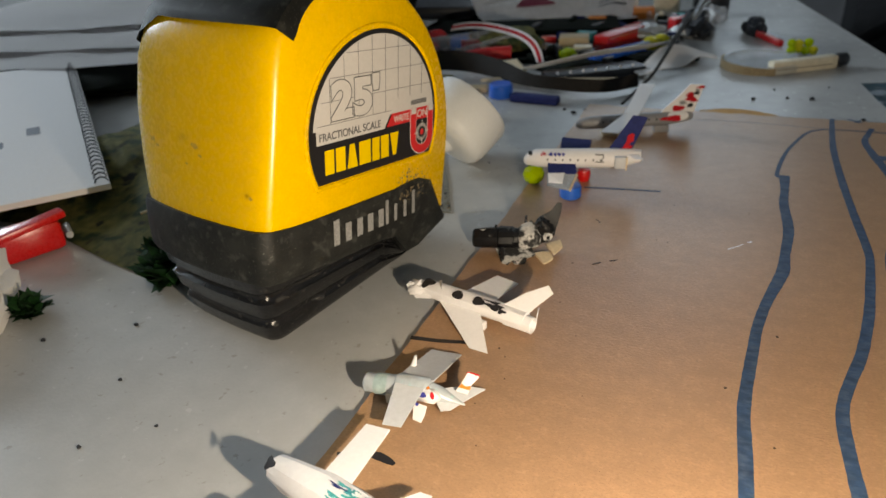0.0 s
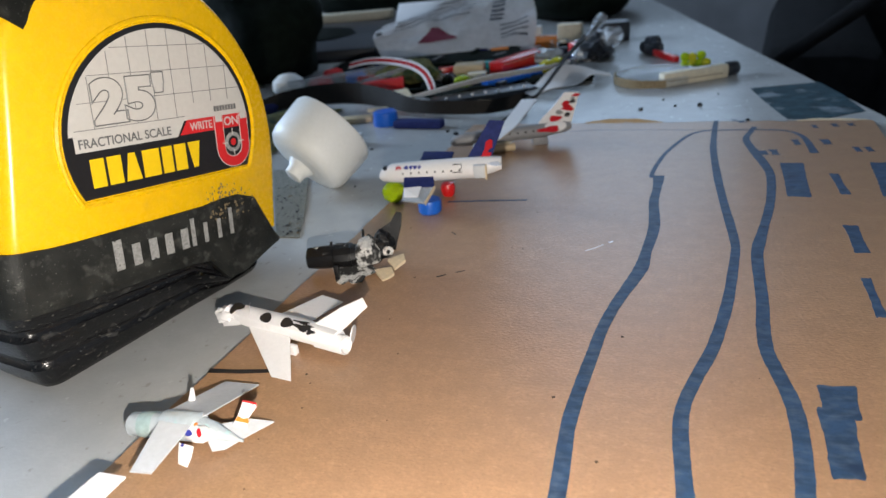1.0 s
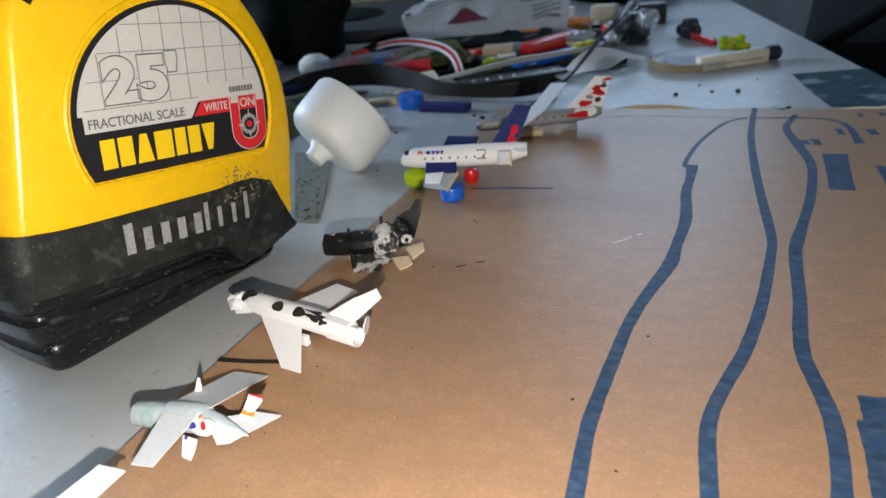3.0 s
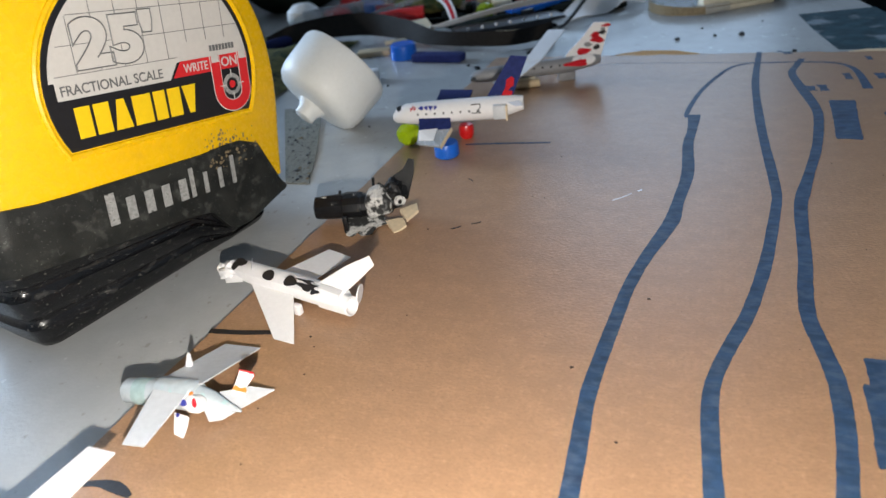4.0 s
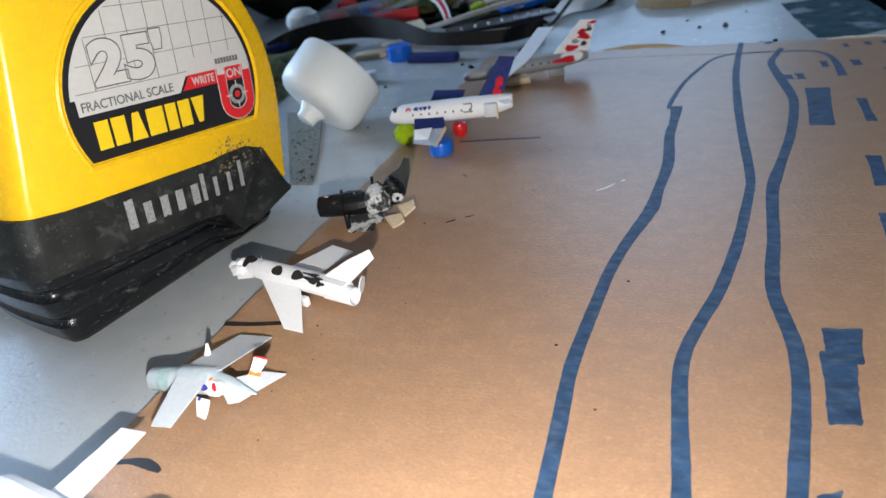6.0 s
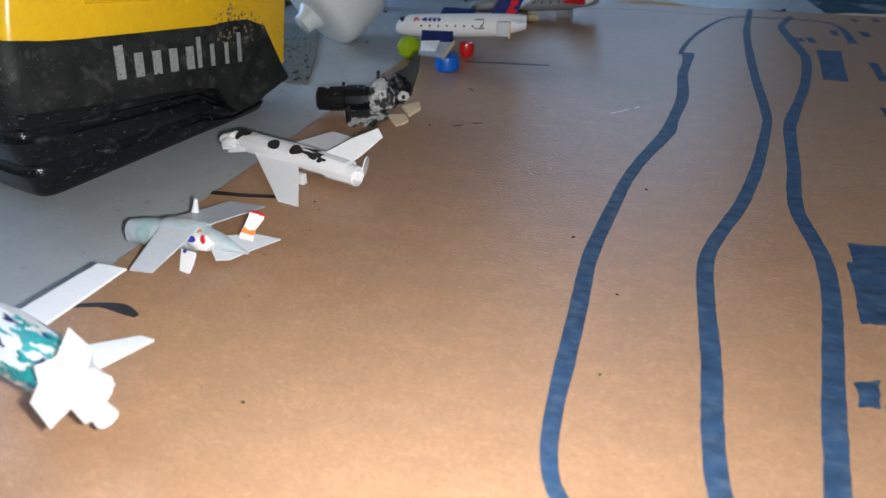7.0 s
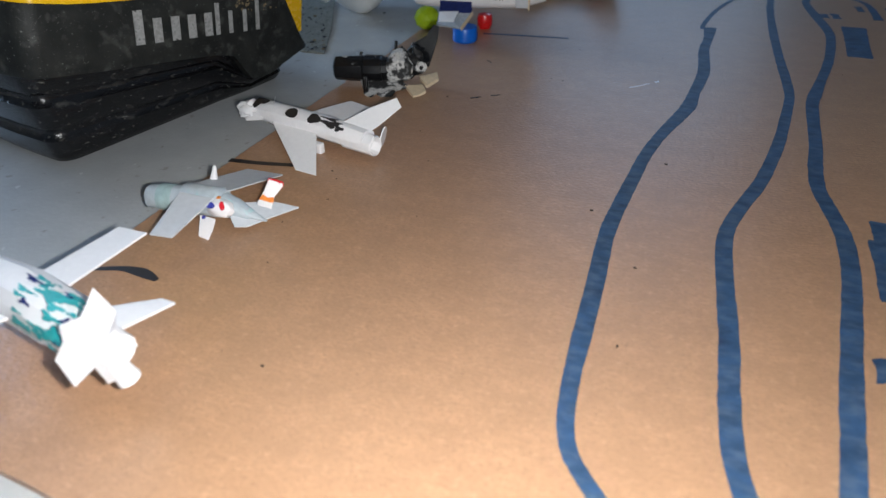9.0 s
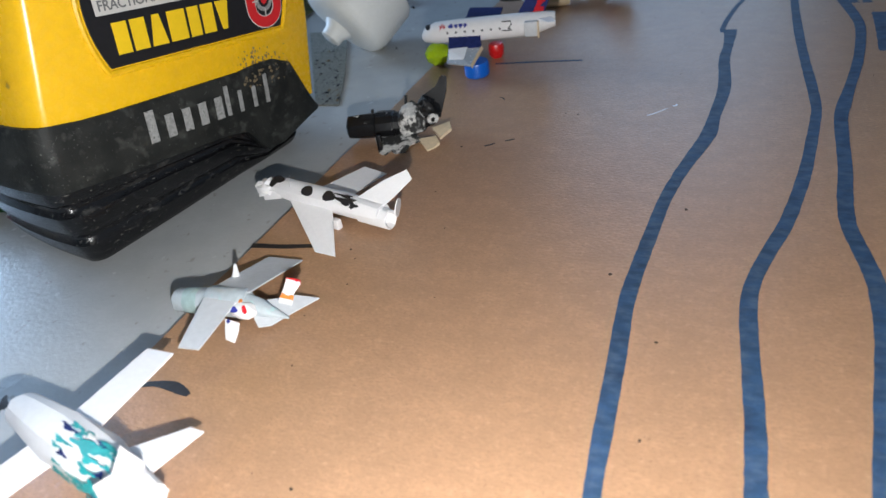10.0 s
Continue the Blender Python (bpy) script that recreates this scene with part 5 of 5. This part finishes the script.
solo("olive_lump", lump(B(), 2.2, 1.2, 0.30, 0.35, 1.6, 41), "dark_bag", "crumpled black cloth scrap among the clutter", "cloth", -3.2, 43.4, DESK)
solo("red_stick", tube(B(), [V(-15.9, 40.4, 0.55), V(-14.4, 40.9, 0.65), V(-12.8, 41.3, 0.6)], lambda k: 0.25 + 0.2 * k, 10), "red_plastic", "dark red plastic stick among the clutter", "stick")
solo("clear_rod", tube(B(), [V(-17.6, 41.4, 0.3), V(-14.9, 43.2, 0.8), V(-12.9, 44.6, 1.2)], 0.16, 8), "clear", "thin clear plastic rod among the clutter", "rod")
blk = thing("toy_brick", "blue plastic toy brick among the clutter", "brick", -17.8, 45.0, DESK, 12)
part("brick_body", box(B(), -0.65, 0.65, -0.5, 0.5, 0, 0.75, 0.06), "blue_plastic", blk)
for x in (-0.38, 0.0, 0.38):
    part("stud", lathe(B(), [(0.14, 0.75), (0.14, 0.9), (0.01, 0.9)], 12, pose(x, 0, 0)), "blue_plastic", blk)
ORIGIN[:] = -0.7, -0.7
solo("blue_cup", lathe(B(), [(0.01, 0), (0.68, 0), (0.72, 0.1), (0.66, 0.7), (0.58, 0.76), (0.01, 0.74)], 24), "blue_plastic", "bright blue plastic cup on the desk", "cup", -12.2, 34.4, DESK)
solo("navy_block", box(B(), -1.5, 1.3, -0.4, 0.4, 0, 0.42, 0.12), "navy", "navy painted block lying on the desk", "block", -9.9, 33.6, DESK, -6)
solo("wood_chip", box(B(), -0.9, 0.9, -0.4, 0.4, 0, 0.3, 0.06), "wood", "pale wood chip on the desk", "wood", -14.2, 35.0, DESK, 15)
solo("paper_cube", box(B(), -0.3, 0.3, -0.3, 0.3, 0, 0.55, 0.05), "paper", "tiny white paper cube on the desk", "paper", -12.3, 30.6, DESK, 25)
ORIGIN[:] = -1.2, -1.2
solo("wood_block", box(B(), -1.0, 1.0, -0.7, 0.7, 0, 1.2, 0.08), "wood", "pale wood block among the clutter", "wood", -9.5, 45.2, DESK, 8)
solo("wood_block", box(B(), -0.6, 0.6, -0.4, 0.4, 0, 0.9, 0.06), "cream_wood", "small cream wood block among the clutter", "wood", -8.6, 43.7, DESK, 10)
rb = thing("red_case", "red plastic case with a white line", "case", -6.5, 47.2, DESK, 62)
part("case_body", box(B(), -2.5, 2.5, -0.6, 0.6, 0, 1.25, 0.12), "red_plastic", rb)
part("case_line", box(B(), -2.3, 2.3, -0.62, -0.6, 1.05, 1.08), "cream", rb)
solo("foil_stick", tube(B(), [V(-6.6, 43.3, 0.45), V(-5.4, 44.7, 0.5), V(-4.6, 45.8, 0.5)], 0.17, 8), "foil", "shiny silver-blue foil stick among the clutter", "stick")
solo("blue_stick", tube(B(), [V(-7.8, 42.2, 0.3), V(-6.2, 44.0, 0.35), V(-4.9, 45.6, 0.35)], 0.36, 8), "blue_plastic", "blue plastic stick among the clutter", "stick")
for i, (x, y) in enumerate(((-4.5, 46.6), (-3.9, 47.3), (-9.4, 42.8))):
    bm = bmesh.new()
    bmesh.ops.create_icosphere(bm, subdivisions=2, radius=0.6)
    for v in bm.verts:
        v.co.z = v.co.z * 0.8 + 0.5
    solo("plastic_bead", bm, "yellow_bead" if i < 2 else "green_bead", "yellow-green plastic bead among the clutter", "bead", x, y, DESK, group="beads in the clutter", soft=12)
rng = random.Random(11)
for i in range(84):
    x, y = rng.uniform(-20, -3), rng.uniform(42, 58)
    mt = ("dark_plastic", "paper", "red_plastic", "dark_plastic", "navy", "cream", "dark_bag", "teal", "foil", "clear", "orange", "dark_plastic")[i % 12]
    bm = box(B(), -rng.uniform(.2, 1.0), rng.uniform(.2, 1.0), -.2, .2, 0, rng.uniform(.2, .7), 0.05)
    solo("scrap", bm, mt, "small loose scrap among the clutter", "scrap", x, y, DESK, rng.uniform(0, 180), "scraps in the clutter")

ORIGIN[:] = -1.55, -2.1
# printed plastic packet
packet = thing("plastic_packet", "white plastic packet with grey and crimson print", "packet")
bm = B()


def packet_at(a, b):
    """Crumpled sheet leaning back, its left side folded to a point."""
    p = V(-17.9, 53.2, 0.3).lerp(V(-6.5, 56.2, 0.35), a).lerp(V(-18.9, 56.4, 2.5).lerp(V(-8.6, 62.2, 4.7), a), b)
    p.x -= 1.1 * math.sin(math.pi * b) * (1 - a) ** 3 - 0.7 * math.sin(math.pi * b) * a ** 4
    p.z += 0.35 * math.sin(math.pi * a) * b + 0.4 * math.sin(math.pi * b) + 0.35 * noise.noise(V(a * 4.5, b * 3.5, 2)) + 0.16 * noise.noise(V(a * 11, b * 9, 7))
    return p


def packet_print(a0, a1, b0, b1, mat, taper=0.0):
    """A printed patch that follows the crumpled wrapper."""
    bm = B()
    n, k = max(2, round((a1 - a0) * 40)), max(2, round((b1 - b0) * 28) + 1)
    gr = []
    for i in range(n + 1):
        col = []
        for j in range(k):
            f = j / (k - 1)
            a = a0 + (a1 - a0) * (0.5 + (i / n - 0.5) * (1 - taper * f))
            col.append(bm.verts.new(packet_at(a, b0 + (b1 - b0) * f) + V(0, -0.05, 0.05)))
        gr.append(col)
    for i in range(n):
        for j in range(k - 1):
            bm.faces.new((gr[i][j], gr[i + 1][j], gr[i + 1][j + 1], gr[i][j + 1]))
    bmesh.ops.solidify(bm, geom=bm.faces[:], thickness=0.015)
    return part("print_bar", bm, mat, packet, soft=60)


nx, ny = 44, 30
vs = [[bm.verts.new(packet_at(i / (nx - 1), j / (ny - 1))) for j in range(ny)] for i in range(nx)]
for i in range(nx - 1):
    for j in range(ny - 1):
        bm.faces.new((vs[i][j], vs[i + 1][j], vs[i + 1][j + 1], vs[i][j + 1]))
bmesh.ops.solidify(bm, geom=bm.faces[:], thickness=0.06)
part("wrapper", bm, "packet", packet, soft=70)
packet_print(0.24, 0.50, 0.16, 0.44, "print_pink", 0.85)
for i in range(6):
    packet_print(0.12 + 0.012 * i, 0.60 + 0.03 * (i % 3), 0.56 + i * 0.065, 0.575 + i * 0.065, "print_pale")
for i in range(5):
    packet_print(0.72 + 0.01 * i, 0.80 + 0.01 * i, 0.42 + i * 0.055, 0.45 + i * 0.055, "print_pale")
for i in range(4):
    packet_print(0.78, 0.95, 0.12 + i * 0.07, 0.14 + i * 0.07, "print_pale")
packet_print(0.02, 0.05, 0.46, 0.60, "ink_black")
bm = slab(B(), [V(-15.6, 57.6, 0.12), V(-14.6, 51.8, 0.12), V(-6.3, 56.8, 0.12), V(-5.2, 61.0, 0.12)], 0.05)
sheet = thing("printed_sheet", "printed white paper sheet lying under the packet", "paper")
part("sheet", bm, "paper", sheet)
for i in range(7):
    k = 0.1 + i * 0.09
    a, b = V(-14.6, 51.8, 0.135).lerp(V(-15.6, 57.6, 0.135), k), V(-6.3, 56.8, 0.135).lerp(V(-5.2, 61.0, 0.135), k)
    part("print_bar", ribbon(B(), [a.lerp(b, 0.06), a.lerp(b, 0.9)], 0.07, 0.01), "print_pale", sheet)
solo("magazine", box(B(), -3.5, 3.5, -3, 4, 0, 0.4, 0.06), "paper", "printed white booklet at the back of the desk", "booklet", -19.0, 68, 0.6, 8, rx=28)
ORIGIN[:] = -2.4, -7.0
bm = lump(B(), 6.2, 9.0, 3.2, 0.2, 1.1, 51)
solo("fabric_bag", bm, "dark_bag", "flat black fabric bag lying at the back of desk", "bag", -4.4, 81.5, DESK, soft=60)
bm = lump(B(), 15, 6.5, 4.5, 0.2, 1.3, 57)
solo("fabric_bag", bm, "dark_bag", "wide black fabric bag at the back of desk", "bag", -30, 98, DESK, soft=60)
solo("red_scrap", lump(B(), 0.9, 0.5, 0.6, 0.3, 1.5, 61), "red_plastic", "folded red plastic scrap beside the packet", "scrap", -19.0, 52.2, DESK)
solo("dark_folder", box(B(), -5.5, 5.5, -4.5, 4, 0, 0.5, 0.06), "dark_bag", "dark folder under the white packet", "folder", -12.2, 60.0, DESK, 12)

ORIGIN[:] = -0.9, -1.2
# thin stick rising from the paper wing to a clear tip
path = smooth_path([(-4.8, 32.6, 0.55), (-4.3, 35.2, 0.6), (-3.8, 37.6, 0.75), (-3.3, 41.0, 1.25), (-3.0, 43.6, 1.6), (-1.75, 50.0, 2.5)], 6)
stick = thing("clear_stick", "dark thin stick with a shiny clear plastic end", "stick")
part("rod", tube(B(), path, lambda k: 0.08 + 0.13 * k * k, 10, 0.6), "black_strap", stick)
path2 = smooth_path([(-2.2, 46.5, 2.05), (-1.95, 48.5, 2.3), (-1.6, 50.6, 2.7)], 5)
part("clear_sleeve", tube(B(), path2, lambda k: 0.18 + 0.22 * k, 10), "clear", stick, "clear plastic sleeve")
part("clear_end", lump(B(), 0.8, 1.2, 0.7, 0.4, 2, 14, at=(-0.9, 50.6, 1.4), flat=False), "clear", stick, "crumpled clear plastic end", soft=20)
part("support", tube(B(), [V(-1.7, 50.2, 1.9), V(-1.7, 50.4, DESK)], 0.3, 8), "dark_plastic", stick)

ORIGIN[:] = -1.6, -3.0
solo("orange_block", box(B(), -1.0, 1.0, -0.4, 0.4, 0, 0.9, 0.1), "orange", "orange plastic block among the clutter", "block", -5.9, 58.6, DESK, 8)
solo("white_block", box(B(), -0.6, 0.6, -0.5, 0.5, 0, 1.5, 0.1), "white_plastic", "white plastic block among the clutter", "block", -7.0, 60.4, DESK, 4)
solo("white_block", box(B(), -1.0, 1.0, -0.5, 0.5, 0, 1.4, 0.1), "cream_wood", "cream block among the clutter", "block", -4.2, 61.4, DESK, -6)
solo("foil_ball", lump(B(), 1.3, 1.0, 0.7, 0.6, 2.2, 6), "foil", "crumpled silver foil among the clutter", "foil", -4.6, 50.5, DESK, soft=15)
solo("foil_ball", lump(B(), 0.9, 0.8, 0.5, 0.6, 2.2, 9), "foil", "crumpled silver foil among the clutter", "foil", -2.2, 52.5, DESK, soft=15)
solo("crushed_film", lump(B(), 1.2, 2.2, 1.0, 0.55, 1.9, 77), "dark_plastic", "crushed glossy black plastic film on desk", "film", -1.3, 53.2, DESK, soft=15)
solo("red_block", box(B(), -0.8, 0.8, -0.5, 0.5, 0, 1.0, 0.1), "red_plastic", "small red plastic block among the clutter", "block", -2.6, 54.6, DESK, 40)
solo("black_box", box(B(), -1.5, 1.2, -0.9, 0.9, 0, 1.5, 0.2), "dark_plastic", "small black plastic box on the desk", "box", -0.6, 60.5, DESK, 5)
path = smooth_path([(-4.2, 41.6, 0.1), (-3.0, 43.2, 0.4), (-1.6, 45.2, 0.6), (0.2, 45.8, 0.2)], 6)
solo("paper_scrap", ribbon(B(), path, lambda k: 0.25 + 0.7 * math.sin(math.pi * k), 0.05, lambda k: -15 + 14 * math.sin(k * 9)), "paper", "curled white paper scrap on the desk", "paper")

ORIGIN[:] = 0.0, 0.0
# clear tape roll and loose toys on the right
lid = thing("clear_disc", "cloudy clear plastic disc lying flat on the desk", "disc", 1.25, 42.25, DESK)
part("disc_plate", lathe(B(), [(0.01, 0.0), (2.2, 0.0), (2.28, 0.08), (2.3, 0.42), (2.22, 0.5), (2.0, 0.5), (1.92, 0.42), (0.01, 0.42)], 48), "clear", lid)
arc = [V(2.36 * math.cos(a), 2.36 * math.sin(a), 0.27) for a in (radians(160 + 9 * i) for i in range(15))]
part("dirty_edge", ribbon(B(), arc, lambda k: 0.26 - 0.12 * abs(k - 0.5), 0.1, 90), "brown_core", lid, "brown dusty edge")
rod = thing("cream_block", "long cream wooden block with a dark end", "block", 3.42, 41.5, DESK, 31)
part("block_body", box(B(), -2.1, 2.1, -0.32, 0.32, 0, 0.78, 0.1), "cream_wood", rod)
part("dark_end", lathe(B(), [(0.01, 0), (0.36, 0), (0.42, 0.1), (0.42, 0.6), (0.36, 0.7), (0.01, 0.7)], 14, pose(2.12, 0, 0.44, 0, 90, 0)), "dark_plastic", rod, "dark plastic end")
part("side_scratch", box(B(), -1.9, 1.7, -0.328, -0.31, 0.30, 0.35), "brown_core", rod, "brown scratch")
car = thing("toy_piece", "black toy wheels with a red plastic arm", "toy", 0.85, 50.2, DESK, -58)
for x, y, z in ((-1.0, 0.1, 0.45), (-0.5, 0.2, 0.85), (0.1, 0.2, 0.95), (0.6, 0.1, 0.6)):
    part("toy_wheel", lathe(B(), [(0.16, -0.22), (0.34, -0.22), (0.42, -0.14), (0.42, 0.14), (0.34, 0.22), (0.16, 0.22)], 14, pose(x, y, z, 90, 0, 20)), "dark_plastic", car)
part("toy_hub", box(B(), -0.7, 0.4, -0.2, 0.3, 0.0, 0.7, 0.08), "dark_plastic", car)
part("toy_arm", box(B(), 0.5, 3.2, -0.22, 0.18, 0.12, 0.55, 0.08, pose(0, 0, 0, 0, 3, 0)), "red_plastic", car, "red plastic arm")
yb = thing("bead_cluster", "cluster of yellow-green plastic beads on a block", "beads", 3.6, 45.2, DESK)
for i, (x, y, z) in enumerate(((-0.6, 0, 0.3), (-0.2, 0.15, 0.68), (0.25, 0.1, 0.3), (0.65, 0, 0.34), (0.35, 0.2, 0.78), (-0.1, 0.5, 0.3), (-0.62, 0.1, 0.72))):
    bm = bmesh.new()
    bmesh.ops.create_icosphere(bm, subdivisions=2, radius=0.29)
    for v in bm.verts:
        v.co += V(x, y, z)
    part("bead", bm, "yellow_bead" if i % 2 else "green_bead", yb, soft=12)
ORIGIN[:] = -0.9, -1.25
film = slab(B(), [V(7.2, 40.6, DESK + 0.02), V(10.7, 41.5, DESK + 0.02), V(11.3, 38.5, DESK + 0.02), V(11.6, 35.4, DESK + 0.02), V(9.8, 34.3, DESK + 0.02), V(8.2, 34.3, DESK + 0.02), V(7.6, 37.6, DESK + 0.02)], 0.015)
solo("plastic_film", film, "teal_film", "dark teal film scrap lying on the desk", "film")
ORIGIN[:] = -0.6, -0.7
for i, (x, y, r) in enumerate(((1.3, 36.1, 0.2), (3.0, 36.6, 0.14), (4.2, 36.6, 0.22), (2.4, 38.0, 0.1), (-7.6, 32.1, 0.22), (-7.1, 32.7, 0.16), (-6.7, 32.3, 0.2), (-11.3, 29.7, 0.14), (-8.2, 32.6, 0.15),
                               (6.2, 33.6, 0.18), (-17.0, 9.5, 0.13), (-15.5, 7.2, 0.1), (-13.2, 6.0, 0.08), (-19.3, 8.0, 0.12), (-14.6, 4.8, 0.1), (-12.0, 28.0, 0.1), (5.2, 39.0, 0.08), (-10.0, 24.6, 0.08))):
    solo("crumb", lump(B(), r * 0.62, r * 0.5, r * 0.4, 0.5, 2.2, i, sub=2), "crumb", "tiny dark crumb on the desk", "crumb", x, y, DESK, group="crumbs on the desk")

# ---------------------------------------------------------------- far side and beyond the desk
ORIGIN[:] = -2.5, -6.0
solo("wood_strip", box(B(), -7, 7, -0.7, 0.7, 0, 0.9, 0.1), "cream_wood", "pale wooden strip at the back of the desk", "strip", -31.6, 79, 0.95, 5)
solo("dark_case", box(B(), -11, 11, -23, 5, 0, 1.1, 0.3), "dark_plastic", "long black case at the back of the desk", "case", -32, 82, DESK, 5)
seat = thing("armchair", "black padded armchair standing beyond the desk", "armchair", 66, 132, -75, -8)
part("seat_base", box(B(), -44, 44, -32, 34, 6, 40, 4), "seat_black", seat)
part("arm", box(B(), -46, -30, -34, 34, 8, 66, 5), "seat_black", seat)
part("arm", box(B(), 30, 46, -34, 34, 8, 66, 5), "seat_black", seat)
part("front_panel", box(B(), -32, 32, -36, -28, 8, 64, 4), "seat_black", seat)
part("backrest", box(B(), -46, 46, 24, 38, 10, 66, 5), "seat_black", seat)
for x in (-38, 38):
    for y in (-28, 28):
        part("leg", box(B(), x - 3, x + 3, y - 3, y + 3, 0, 9, 0.5), "dark_plastic", seat)
solo("pole", tube(B(), [V(13, 93, -75), V(15.5, 92, -9), V(30, 84, 4), V(44, 77, 17)], 0.95, 12), "seat_black", "bent thin black pole standing beyond the desk", "pole")
